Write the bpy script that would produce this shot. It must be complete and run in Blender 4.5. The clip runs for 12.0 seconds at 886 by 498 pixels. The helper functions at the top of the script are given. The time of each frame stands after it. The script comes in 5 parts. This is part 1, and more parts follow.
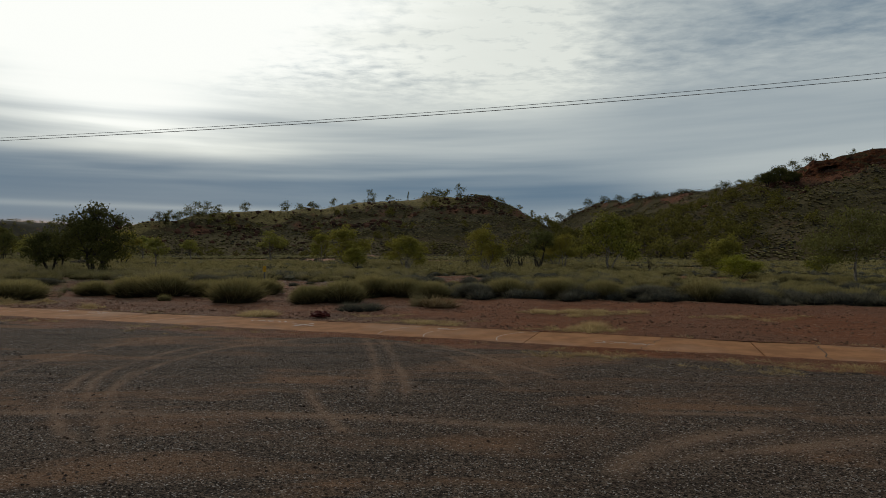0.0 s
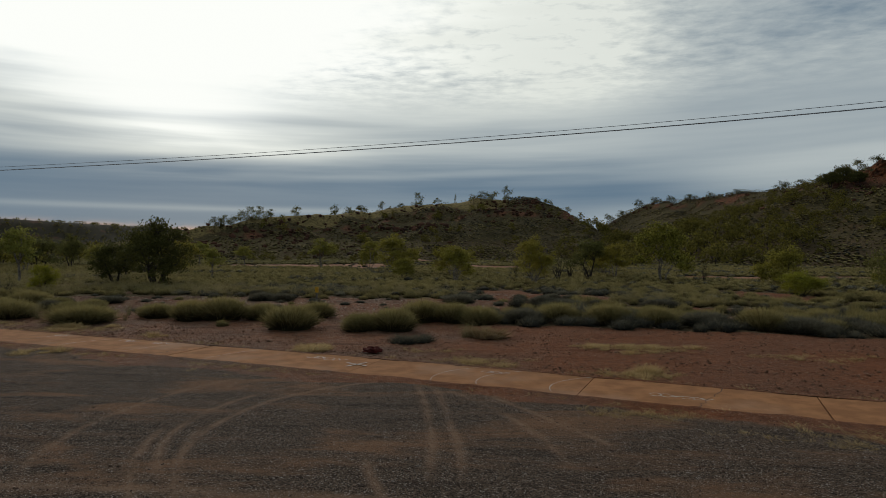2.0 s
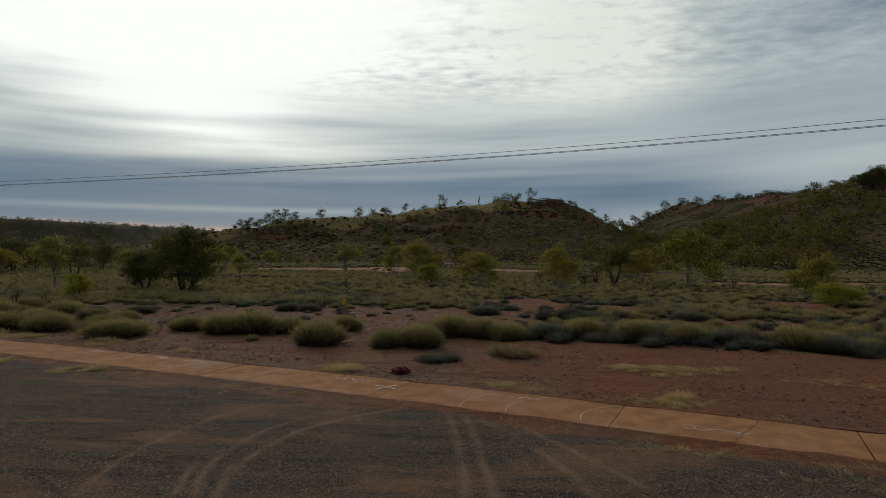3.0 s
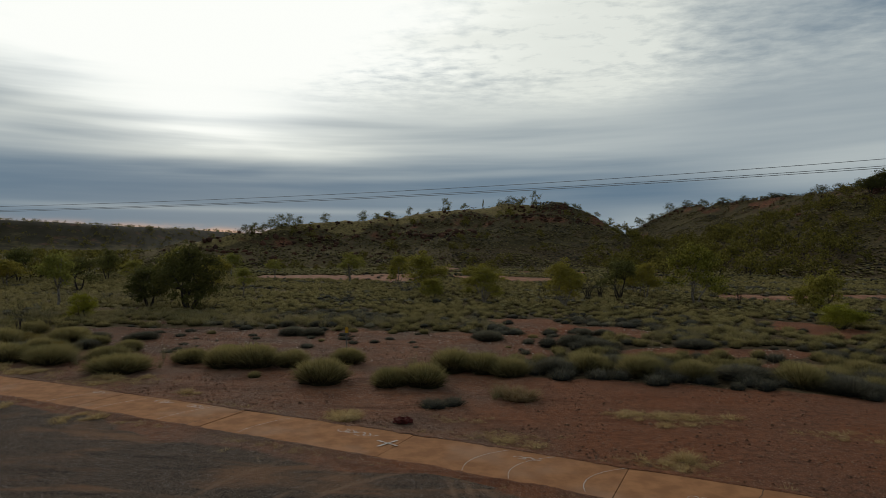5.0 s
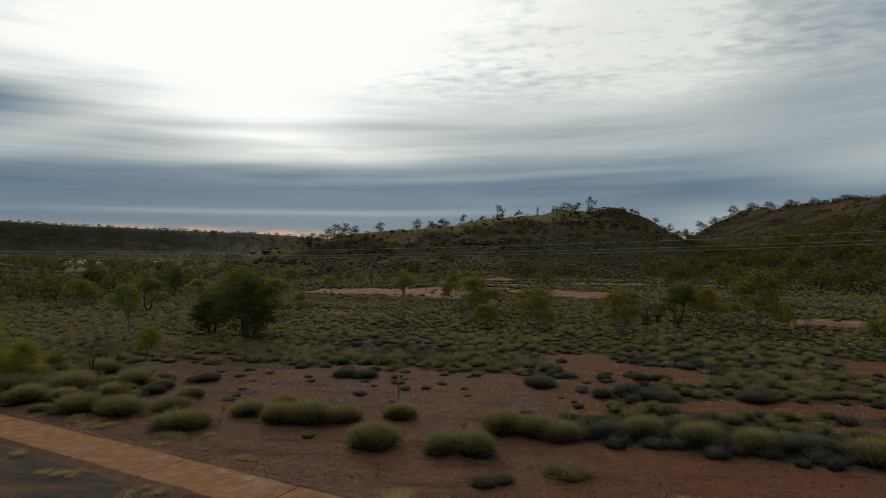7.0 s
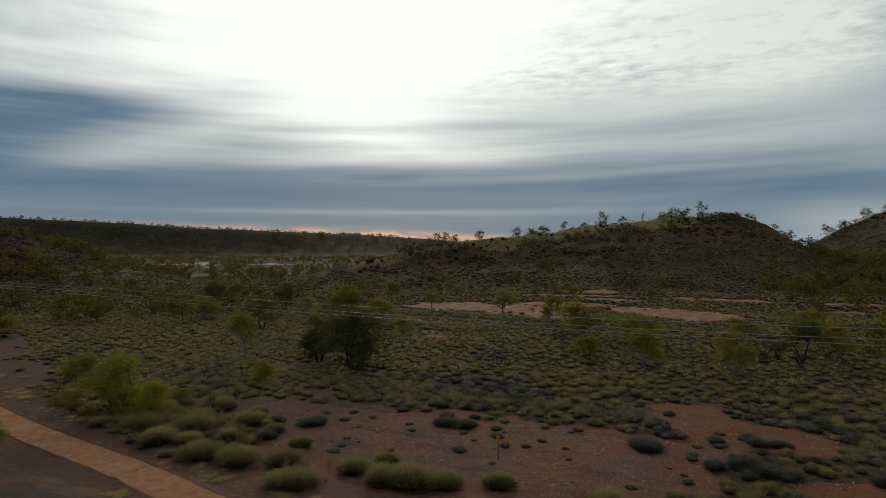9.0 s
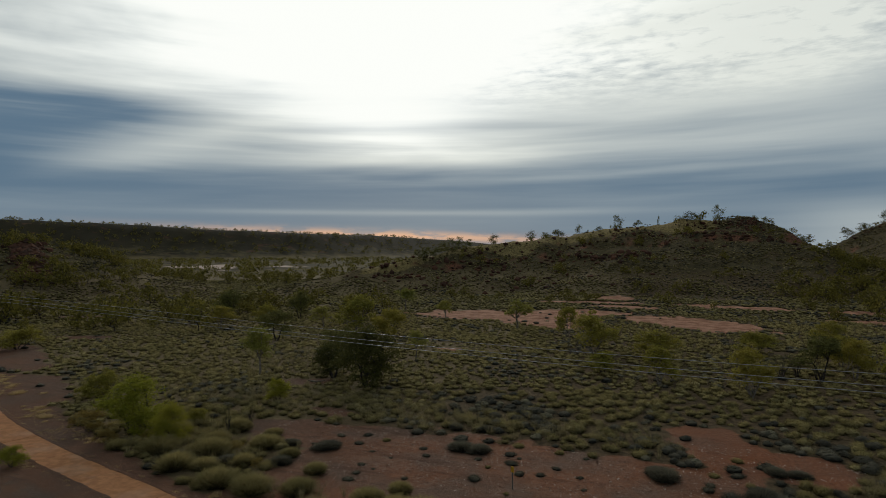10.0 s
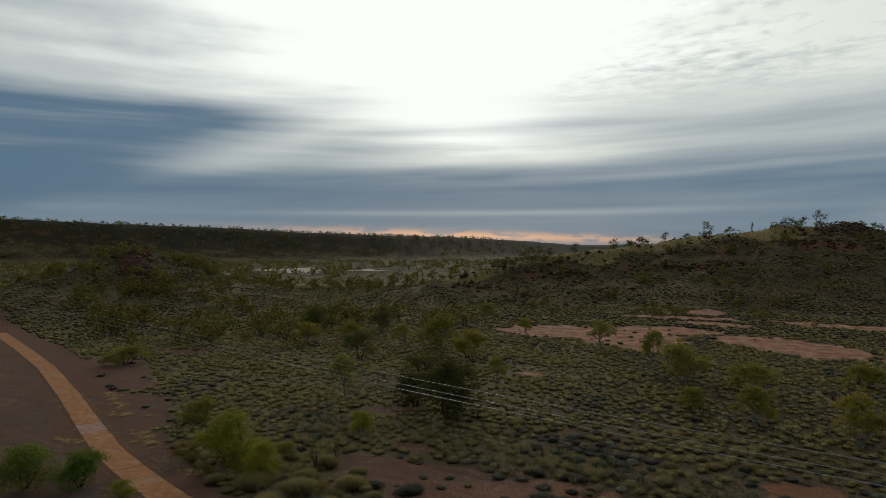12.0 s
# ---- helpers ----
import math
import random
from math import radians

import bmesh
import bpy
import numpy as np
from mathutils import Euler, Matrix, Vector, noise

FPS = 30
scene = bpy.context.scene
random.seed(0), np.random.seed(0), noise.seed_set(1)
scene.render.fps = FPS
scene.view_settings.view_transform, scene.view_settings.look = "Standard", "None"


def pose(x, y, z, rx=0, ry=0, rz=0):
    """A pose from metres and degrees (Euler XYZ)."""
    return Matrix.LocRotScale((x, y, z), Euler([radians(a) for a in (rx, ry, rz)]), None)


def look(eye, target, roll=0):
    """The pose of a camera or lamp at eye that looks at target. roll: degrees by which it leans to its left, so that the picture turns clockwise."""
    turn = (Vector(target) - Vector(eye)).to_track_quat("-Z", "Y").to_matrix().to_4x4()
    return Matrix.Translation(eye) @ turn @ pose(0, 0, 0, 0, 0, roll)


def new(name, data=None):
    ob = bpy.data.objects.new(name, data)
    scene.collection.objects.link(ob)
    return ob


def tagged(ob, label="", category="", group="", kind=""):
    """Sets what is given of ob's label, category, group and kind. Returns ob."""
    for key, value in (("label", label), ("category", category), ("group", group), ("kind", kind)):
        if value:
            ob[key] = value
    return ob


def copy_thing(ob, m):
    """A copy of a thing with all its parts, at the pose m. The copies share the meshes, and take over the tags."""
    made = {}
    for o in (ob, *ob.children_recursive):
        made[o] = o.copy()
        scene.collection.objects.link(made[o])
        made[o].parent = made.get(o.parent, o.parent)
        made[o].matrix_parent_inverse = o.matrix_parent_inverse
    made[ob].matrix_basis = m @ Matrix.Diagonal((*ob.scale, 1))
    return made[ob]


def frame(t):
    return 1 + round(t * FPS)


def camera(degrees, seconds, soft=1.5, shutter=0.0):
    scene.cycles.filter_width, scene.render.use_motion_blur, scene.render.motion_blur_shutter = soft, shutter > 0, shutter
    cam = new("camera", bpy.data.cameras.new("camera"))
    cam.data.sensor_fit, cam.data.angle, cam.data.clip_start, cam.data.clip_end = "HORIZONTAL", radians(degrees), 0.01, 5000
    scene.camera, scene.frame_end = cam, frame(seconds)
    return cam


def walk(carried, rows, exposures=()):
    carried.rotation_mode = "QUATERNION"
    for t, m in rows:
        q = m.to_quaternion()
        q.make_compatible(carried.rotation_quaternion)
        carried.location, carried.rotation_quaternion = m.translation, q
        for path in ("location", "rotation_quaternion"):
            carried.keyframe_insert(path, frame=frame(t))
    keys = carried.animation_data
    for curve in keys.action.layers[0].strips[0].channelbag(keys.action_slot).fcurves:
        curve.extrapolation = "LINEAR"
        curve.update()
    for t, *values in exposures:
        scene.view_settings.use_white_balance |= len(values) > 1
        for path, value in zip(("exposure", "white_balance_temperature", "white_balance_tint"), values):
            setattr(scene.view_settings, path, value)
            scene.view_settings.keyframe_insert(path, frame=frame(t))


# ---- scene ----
cam = camera(71.65, 12.0, soft=0.6)
PATH = [
    (0.0, pose(-0.000, 0.000, 1.750, 90.056, -0.223, -0.000)),
    (0.5, pose(0.035, -0.017, 1.751, 90.051, -0.167, 1.166)),
    (1.0, pose(0.029, -0.012, 1.950, 90.042, -0.150, 1.493)),
    (1.5, pose(-0.031, -0.019, 2.366, 90.021, -0.163, 2.681)),
    (2.0, pose(-0.114, -0.026, 2.688, 90.045, -0.202, 4.370)),
    (2.5, pose(-0.194, -0.044, 2.991, 90.039, -0.240, 6.017)),
    (3.0, pose(-0.243, -0.041, 3.230, 90.063, -0.227, 6.548)),
    (5.0, pose(-0.206, 0.071, 4.494, 90.067, -0.142, 6.942)),
    (5.5, pose(-0.149, 0.037, 4.998, 90.114, -0.044, 7.288)),
    (6.0, pose(-0.101, 0.050, 5.511, 90.147, 0.035, 7.726)),
    (6.5, pose(-0.059, 0.082, 6.091, 90.153, 0.101, 9.341)),
    (7.0, pose(-0.035, 0.115, 6.700, 90.151, 0.191, 12.030)),
    (7.5, pose(0.001, 0.149, 7.385, 90.156, 0.228, 15.852)),
    (9.5, pose(-0.086, 0.242, 10.083, 90.100, 0.139, 21.929)),
    (10.0, pose(-0.077, 0.263, 10.743, 90.130, 0.194, 22.590)),
    (10.5, pose(-0.083, 0.288, 11.483, 90.141, 0.175, 23.145)),
    (11.0, pose(-0.120, 0.293, 12.079, 90.156, 0.224, 24.019)),
    (11.5, pose(-0.163, 0.292, 12.665, 90.172, 0.270, 26.559)),
    (12.0, pose(-0.199, 0.291, 13.324, 90.166, 0.268, 29.968)),
]
walk(cam, PATH)

# ---- light ----
SUN_AZ, SUN_EL = -28.0, 19.0          # degrees right of +y, degrees above the horizon
def sun_lamp():
    data = bpy.data.lights.new("sun", "SUN")
    data.energy, data.angle, data.color = 0.9, radians(14), (1.0, 0.94, 0.86)
    ob = new("sun", data)
    a, e = radians(SUN_AZ), radians(SUN_EL)
    way = Vector((math.sin(a) * math.cos(e), math.cos(a) * math.cos(e), math.sin(e)))
    ob.matrix_world = look(way * 60, (0, 0, 0))


class Nodes:
    """Short hand for shader arithmetic on one node tree."""
    def __init__(self, tree):
        self.t = tree

    def node(self, kind, **inputs):
        n = self.t.nodes.new(kind)
        for key, v in inputs.items():
            self.put(n.inputs[key.replace("_", " ")], v)
        return n

    def put(self, socket, v):
        if isinstance(v, bpy.types.NodeSocket):
            self.t.links.new(v, socket)
        else:
            socket.default_value = v

    def m(self, op, a, b=0.0, c=0.0, clamp=False):
        n = self.t.nodes.new("ShaderNodeMath")
        n.operation, n.use_clamp = op, clamp
        for s, v in zip(n.inputs, (a, b, c)):
            self.put(s, v)
        return n.outputs[0]

    def add(self, a, b): return self.m("ADD", a, b)
    def sub(self, a, b): return self.m("SUBTRACT", a, b)
    def mul(self, a, b): return self.m("MULTIPLY", a, b)

    def bell(self, v, mid, width):
        """exp(-((v-mid)/width)^2)"""
        d = self.mul(self.sub(v, mid), 1.0 / width)
        return self.m("POWER", math.e, self.mul(self.mul(d, d), -1.0))

    def ramp(self, v, lo, hi, a=0.0, b=1.0, smooth=True):
        n = self.t.nodes.new("ShaderNodeMapRange")
        n.interpolation_type = "SMOOTHSTEP" if smooth else "LINEAR"
        for key, x in (("Value", v), ("From Min", lo), ("From Max", hi), ("To Min", a), ("To Max", b)):
            self.put(n.inputs[key], x)
        return n.outputs[0]

    def mix(self, f, a, b, mode="MIX"):
        n = self.t.nodes.new("ShaderNodeMix")
        n.data_type, n.blend_type = "RGBA", mode
        self.put(n.inputs[0], f)
        for s, v in ((n.inputs[6], a), (n.inputs[7], b)):
            self.put(s, (*v, 1.0) if isinstance(v, tuple) and len(v) == 3 else v)
        return n.outputs[2]

    def xyz(self, a, b, c):
        n = self.t.nodes.new("ShaderNodeCombineXYZ")
        for s, v in zip(n.inputs, (a, b, c)):
            self.put(s, v)
        return n.outputs[0]

    def split(self, v):
        n = self.t.nodes.new("ShaderNodeSeparateXYZ")
        self.put(n.inputs[0], v)
        return n.outputs

    def noise(self, vec, scale, detail=3.0, rough=0.55, warp=0.0):
        n = self.t.nodes.new("ShaderNodeTexNoise")
        for key, v in (("Vector", vec), ("Scale", scale), ("Detail", detail), ("Roughness", rough), ("Distortion", warp)):
            self.put(n.inputs[key], v)
        return n.outputs["Fac"]

    def scaled(self, vec, x, y, z):
        n = self.t.nodes.new("ShaderNodeVectorMath")
        n.operation = "MULTIPLY"
        self.put(n.inputs[0], vec)
        n.inputs[1].default_value = (x, y, z)
        return n.outputs[0]

    def bump(self, height, strength, distance):
        n = self.t.nodes.new("ShaderNodeBump")
        self.put(n.inputs["Height"], height)
        n.inputs["Strength"].default_value, n.inputs["Distance"].default_value = strength, distance
        return n.outputs["Normal"]


def cloudy_sky():
    world = bpy.data.worlds.new("cloudy_sky")
    scene.world = world
    world.use_nodes = True
    t = world.node_tree
    t.nodes.clear()
    N = Nodes(t)
    way = N.node("ShaderNodeTexCoord").outputs["Generated"]
    x, y, z = N.split(way)
    az = N.mul(N.m("ARCTAN2", x, y), 180 / math.pi)
    el = N.mul(N.m("ARCSINE", z), 180 / math.pi)
    # sheet of cloud seen in perspective, for the dappled part overhead
    zz = N.m("MAXIMUM", z, 0.06)
    sheet = N.xyz(N.m("DIVIDE", x, zz), N.m("DIVIDE", y, zz), 0.0)
    # long level streaks, slightly tilted
    lean = N.add(el, N.mul(az, -0.008))
    streak_a = N.sub(N.noise(N.xyz(N.mul(az, 0.026), N.mul(lean, 0.34), 3.1), 1.0, 4.0, 0.5, 0.35), 0.5)
    streak_b = N.sub(N.noise(N.xyz(N.mul(az, 0.045), N.mul(lean, 0.95), 8.7), 1.0, 3.0, 0.5, 0.2), 0.5)
    streaks = N.add(N.mul(streak_a, 1.35), N.mul(streak_b, 0.5))
    dapple = N.sub(N.noise(N.scaled(sheet, 1.0, 1.2, 1.0), 7.0, 6.0, 0.60, 0.15), 0.5)
    dapple_wide = N.sub(N.noise(sheet, 1.4, 4.0, 0.55, 0.5), 0.5)
    # how pale the cloud is at each height
    pale = N.add(N.ramp(el, 5.6, 9.5, 0.06, 0.42), N.ramp(el, 9.5, 17.0, 0.0, 0.26))
    pale = N.mul(pale, N.mul(N.ramp(az, 12.0, 36.0, 1.0, 0.5), N.add(1.0, N.mul(N.bell(az, 2.0, 16.0), 0.22))))
    pale = N.add(pale, N.mul(N.ramp(el, 5.0, 2.0), N.ramp(az, 1.0, 16.0, 0.02, 0.40)))
    pale = N.add(pale, N.mul(N.bell(az, 6.0, 10.0), N.mul(N.ramp(el, 11.0, 16.0), 0.26)))
    east = N.ramp(az, 9.0, 26.0)
    pale_east = N.add(N.ramp(el, 3.2, 6.2, 0.20, 0.44), N.ramp(el, 10.0, 18.0, 0.0, -0.08))
    pale_east = N.sub(pale_east, N.mul(N.bell(el, 4.2, 0.7), 0.16))
    pale = N.add(N.mul(pale, N.sub(1.0, east)), N.mul(pale_east, east))
    pale = N.add(pale, N.mul(N.mul(streaks, N.ramp(az, 0.0, 20.0, 0.85, 0.5)), N.mul(N.ramp(el, 2.5, 7.5, 0.22, 0.75), N.ramp(el, 20.0, 12.0, 0.25, 1.0))))
    # deep blue bank off to the west of the glow, with a sharp upper edge
    slant = N.sub(el, N.add(6.8, N.mul(N.add(az, 53.3), 0.30)))
    slant = N.add(slant, N.mul(streaks, 1.2))
    bank = N.mul(N.mul(N.ramp(N.add(el, N.mul(streak_a, 2.2)), 14.2, 10.6), N.ramp(slant, -0.6, 4.0)), N.ramp(N.add(az, N.mul(dapple_wide, 8.0)), -37.0, -54.0))
    pale = N.add(pale, N.mul(N.ramp(az, -36.0, -52.0), N.mul(N.ramp(el, 5.2, 7.5), 0.10)))
    pale = N.sub(pale, N.mul(bank, N.sub(0.42, N.mul(streaks, 0.5))))
    pale = N.sub(pale, N.mul(N.mul(N.ramp(el, 12.0, 15.0), N.ramp(az, -42.0, -60.0)), 0.16))
    feather = N.mul(N.bell(slant, 0.0, 1.3), N.mul(N.bell(az, -44.0, 11.0), 0.17))
    pale = N.add(pale, feather)
    pale = N.add(pale, N.mul(N.mul(N.bell(az, -30.0, 17.0), N.bell(el, 9.8, 2.2)), N.add(0.24, N.mul(streaks, 0.5))))
    # bright lines between the banks
    pale = N.add(pale, N.mul(N.bell(N.add(el, N.mul(az, -0.012)), 8.5, 0.55), N.mul(N.bell(az, -26.0, 15.0), 0.34)))
    pale = N.add(pale, N.mul(N.mul(N.bell(el, 3.5, 0.28), N.bell(az, -24.0, 22.0)), 0.16))
    pale = N.add(pale, N.mul(N.bell(N.add(el, N.mul(az, -0.03)), 7.0, 0.40), N.mul(N.bell(az, -6.0, 18.0), 0.22)))
    # dapples high up, away from the dark bank
    high = N.mul(N.ramp(el, 11.5, 17.0), N.mul(N.ramp(az, -30.0, -10.0, 0.1, 1.0), N.ramp(az, 8.0, 24.0, 1.0, 0.4)))
    pale = N.add(pale, N.mul(high, N.mul(dapple, 1.35)))
    pale = N.add(pale, N.mul(N.ramp(el, 10.0, 18.0), N.mul(dapple_wide, 0.5)))
    away = N.ramp(N.m("ABSOLUTE", N.add(az, 28.0)), 58.0, 120.0, 1.0, 0.48)
    pale = N.mul(N.m("MINIMUM", N.m("SMOOTH_MAX", pale, 0.02, 0.16), 1.0), away)
    cloud = N.mix(pale, (0.082, 0.148, 0.222), (0.72, 0.752, 0.700))
    # thick bright part before the sun
    wob = N.add(N.mul(streak_a, 16.0), N.mul(dapple_wide, 8.0))
    drop = N.add(N.add(el, N.mul(streaks, 4.5)), N.mul(high, N.mul(dapple, 5.0)))
    glow = N.mul(N.bell(N.add(az, wob), -30.0, 18.5), N.ramp(drop, 10.0, 21.0))
    glow = N.mul(glow, N.ramp(el, 70.0, 30.0))
    lower = N.mul(N.bell(az, -28.0, 8.5), N.bell(N.add(el, N.mul(streaks, 4.0)), 12.0, 2.6))
    shine = N.add(N.mul(glow, GLOW), N.mul(lower, 0.42))
    lit = N.mix(1.0, cloud, N.mix(1.0, (1.0, 0.985, 0.93), N.xyz(shine, shine, shine), "MULTIPLY"), "ADD")
    # salmon gap under the cloud base
    gap = N.mul(N.bell(N.add(el, N.mul(N.add(az, 27.0), 0.034)), 1.40, 0.42), N.bell(N.add(az, N.mul(streaks, 6.0)), -27.0, 17.0))
    puffs = N.ramp(N.noise(N.xyz(N.mul(az, 0.35), N.mul(el, 1.3), 1.0), 1.0, 4.0, 0.6), 0.45, 0.62)
    gap = N.mul(gap, N.m("SUBTRACT", 1.0, N.mul(puffs, 0.7)))
    lit = N.mix(N.m("MINIMUM", N.mul(gap, 0.80), 1.0), lit, (0.80, 0.45, 0.26))
    sky = t.nodes.new("ShaderNodeTexSky")
    sky.sky_type, sky.sun_disc = "NISHITA", False
    sky.sun_elevation, sky.sun_rotation = radians(SUN_EL), radians(SUN_AZ)
    blue = N.mix(1.0, sky.outputs[0], (0.0015, 0.0015, 0.0015), "MULTIPLY")
    total = N.mix(1.0, lit, blue, "ADD")
    # the thick cloud evens out the glare
    r, g, b = N.split(total)
    total = N.xyz(N.m("SMOOTH_MIN", r, 0.98, 0.25), N.m("SMOOTH_MIN", g, 0.995, 0.25), N.m("SMOOTH_MIN", b, 0.955, 0.25))
    bg = N.node("ShaderNodeBackground", Color=total, Strength=SKY)
    out = t.nodes.new("ShaderNodeOutputWorld")
    t.links.new(bg.outputs[0], out.inputs[0])


SKY, GLOW = 1.0, 1.30
sun_lamp()
cloudy_sky()


# ---- materials ----
def material(name, build, rough=0.95, gloss=0.04, thin=0.0):
    """thin: how much of the light on a leaf or blade comes through from behind."""
    mat = bpy.data.materials.new(name)
    mat.use_nodes = True
    t = mat.node_tree
    t.nodes.clear()
    N = Nodes(t)
    bsdf = t.nodes.new("ShaderNodeBsdfPrincipled")
    bsdf.inputs["Roughness"].default_value = rough
    bsdf.inputs["Specular IOR Level"].default_value = gloss
    out = t.nodes.new("ShaderNodeOutputMaterial")
    build(N, bsdf)
    last = bsdf.outputs[0]
    if thin:
        through_leaf = t.nodes.new("ShaderNodeBsdfTranslucent")
        t.links.new(bsdf.inputs["Base Color"].links[0].from_socket, through_leaf.inputs[0])
        both = t.nodes.new("ShaderNodeMixShader")
        both.inputs[0].default_value = thin
        t.links.new(last, both.inputs[1])
        t.links.new(through_leaf.outputs[0], both.inputs[2])
        last = both.outputs[0]
    t.links.new(last, out.inputs[0])
    return mat


def attr(N, name):
    n = N.t.nodes.new("ShaderNodeAttribute")
    n.attribute_name = name
    return n.outputs["Fac"]


def place(N):
    return N.node("ShaderNodeNewGeometry").outputs["Position"]


def chance(N):
    return N.node("ShaderNodeObjectInfo").outputs["Random"]


def island(N):
    return N.node("ShaderNodeNewGeometry").outputs["Random Per Island"]


# tyre tracks on the forecourt, arcs: centre x, centre y, radius, half width, middle of the arc x, y, reach
TRACKS = [(-0.85, 9.33, 3.94, 0.12, -4.7, 10.18, 4.3), (-0.32, 8.93, 4.0, 0.12, -4.23, 9.77, 4.3), (-0.19, 9.3, 6.04, 0.12, -6.14, 10.33, 4.0),
          (-27.16, 5.61, 26.41, 0.12, -1.07, 9.74, 3.0), (-6.57, 6.66, 7.53, 0.12, 0.23, 9.9, 2.6), (-31.86, -10.65, 38.59, 0.12, 0.6, 10.21, 2.6),
          (-33.17, 4.1, 32.91, 0.12, -0.75, 9.74, 3.0), (0.51, 9.56, 5.54, 0.12, -4.4, 7.0, 2.3), (4.09, 10.47, 8.67, 0.12, -3.9, 7.1, 2.3),
          (4.13, 22.92, 16.38, 0.12, 4.74, 6.56, 3.4), (18.73, 15.7, 21.95, 0.12, -1.3, 6.7, 1.4),
          (-4.0, -20.0, 26.6, 0.2, -2.5, 6.6, 5), (12.0, -30.0, 36.6, 0.22, 6.0, 6.1, 5), (4.0, 3.0, 3.2, 0.22, 2.2, 5.7, 1.5)]


def ground_look(N, bsdf):
    p = place(N)
    x, y, z = N.split(p)
    flat = N.xyz(x, y, 0.0)
    fine, mid, wide = N.noise(p, 28.0, 3.0, 0.7), N.noise(p, 3.0, 4.0, 0.6), N.noise(p, 0.25, 4.0, 0.55)
    grit = N.node("ShaderNodeTexVoronoi", Vector=p, Scale=75.0)
    speck = N.split(grit.outputs["Color"])[0]
    # red earth
    earth = N.mix(N.ramp(mid, 0.3, 0.7), (0.145, 0.055, 0.026), (0.250, 0.098, 0.046))
    earth = N.mix(N.ramp(wide, 0.4, 0.65), earth, (0.128, 0.076, 0.052))
    cobble = N.node("ShaderNodeTexVoronoi", Vector=p, Scale=21.0)
    bit = N.split(cobble.outputs["Color"])[1]
    chips = N.mul(N.ramp(cobble.outputs["Distance"], 0.42, 0.30), N.ramp(N.noise(flat, 0.35, 3.0, 0.6), 0.36, 0.56))
    earth = N.mix(N.mul(chips, N.ramp(bit, 0.55, 0.95)), earth, (0.42, 0.30, 0.23))
    earth = N.mix(N.mul(chips, N.ramp(bit, 0.35, 0.05)), earth, (0.050, 0.028, 0.020))
    earth = N.mix(N.mul(N.ramp(speck, 0.78, 0.93), 0.75), earth, (0.36, 0.25, 0.19))
    earth = N.mix(N.mul(N.ramp(speck, 0.22, 0.08), 0.5), earth, (0.075, 0.042, 0.032))
    blot = N.noise(flat, 5.5, 4.0, 0.7)
    earth = N.mix(N.mul(N.ramp(blot, 0.56, 0.68), 0.7), earth, (0.072, 0.040, 0.025))
    earth = N.mix(N.mul(N.ramp(blot, 0.42, 0.32), 0.5), earth, (0.31, 0.175, 0.105))
    ruts = N.noise(N.scaled(flat, 0.22, 1.3, 1.0), 1.0, 5.0, 0.62, 0.3)
    earth = N.mix(N.mul(N.ramp(ruts, 0.54, 0.66), 0.55), earth, (0.085, 0.034, 0.020))
    earth = N.mix(N.mul(N.ramp(ruts, 0.44, 0.34), 0.45), earth, (0.235, 0.125, 0.080))
    west = N.ramp(N.add(x, N.mul(N.noise(flat, 0.3, 3.0, 0.6), 14.0)), -6.0, -18.0)
    earth = N.mix(N.mul(west, 0.62), earth, N.mix(N.ramp(fine, 0.35, 0.65), (0.052, 0.030, 0.020), (0.125, 0.078, 0.054)))
    rust = N.mul(N.ramp(N.add(x, N.mul(N.noise(flat, 0.4, 3.0, 0.6), 8.0)), 0.0, 7.0), N.ramp(y, 70.0, 45.0))
    earth = N.mix(N.mul(rust, 0.50), earth, N.mix(N.ramp(blot, 0.4, 0.6), (0.240, 0.082, 0.034), (0.150, 0.052, 0.024)))
    # rolled dark gravel with red dust
    tar = N.mix(N.ramp(speck, 0.1, 0.9), (0.022, 0.016, 0.012), (0.160, 0.112, 0.080))
    scrape = N.noise(N.scaled(flat, 0.35, 3.0, 1.0), 1.0, 5.0, 0.65, 0.25)
    tar = N.mix(N.mul(N.ramp(scrape, 0.53, 0.66), 0.5), tar, (0.026, 0.019, 0.015))
    tar = N.mix(N.mul(N.ramp(scrape, 0.46, 0.36), 0.30), tar, (0.170, 0.098, 0.062))
    tar = N.mix(N.mul(N.ramp(bit, 0.6, 0.9), N.mul(N.ramp(cobble.outputs["Distance"], 0.5, 0.3), 0.32)), tar, (0.20, 0.140, 0.102))
    tar = N.mix(N.mul(N.ramp(bit, 0.4, 0.1), N.mul(N.ramp(cobble.outputs["Distance"], 0.5, 0.3), 0.18)), tar, (0.022, 0.015, 0.011))
    tar = N.mix(N.mul(N.ramp(speck, 0.92, 0.97), 0.85), tar, (0.40, 0.35, 0.31))
    dust = N.mul(N.ramp(N.noise(N.scaled(flat, 0.5, 1.5, 1.0), 0.55, 5.0, 0.62, 0.5), 0.49, 0.66), 0.75)
    tracks = 0.0
    warp = N.mul(N.sub(N.noise(flat, 0.5, 2.0, 0.5), 0.5), 0.7)
    def from_point(px, py):
        dx, dy = N.sub(x, px), N.sub(y, py)
        return N.m("SQRT", N.add(N.mul(dx, dx), N.mul(dy, dy)))
    for cx, cy, r, w, mx, my, reach in TRACKS:
        d = N.sub(N.add(from_point(cx, cy), N.mul(warp, 0.35)), r)
        tracks = N.m("MAXIMUM", N.mul(N.bell(d, 0.0, w * 0.62), N.ramp(from_point(mx, my), reach, reach * 0.6)), tracks)
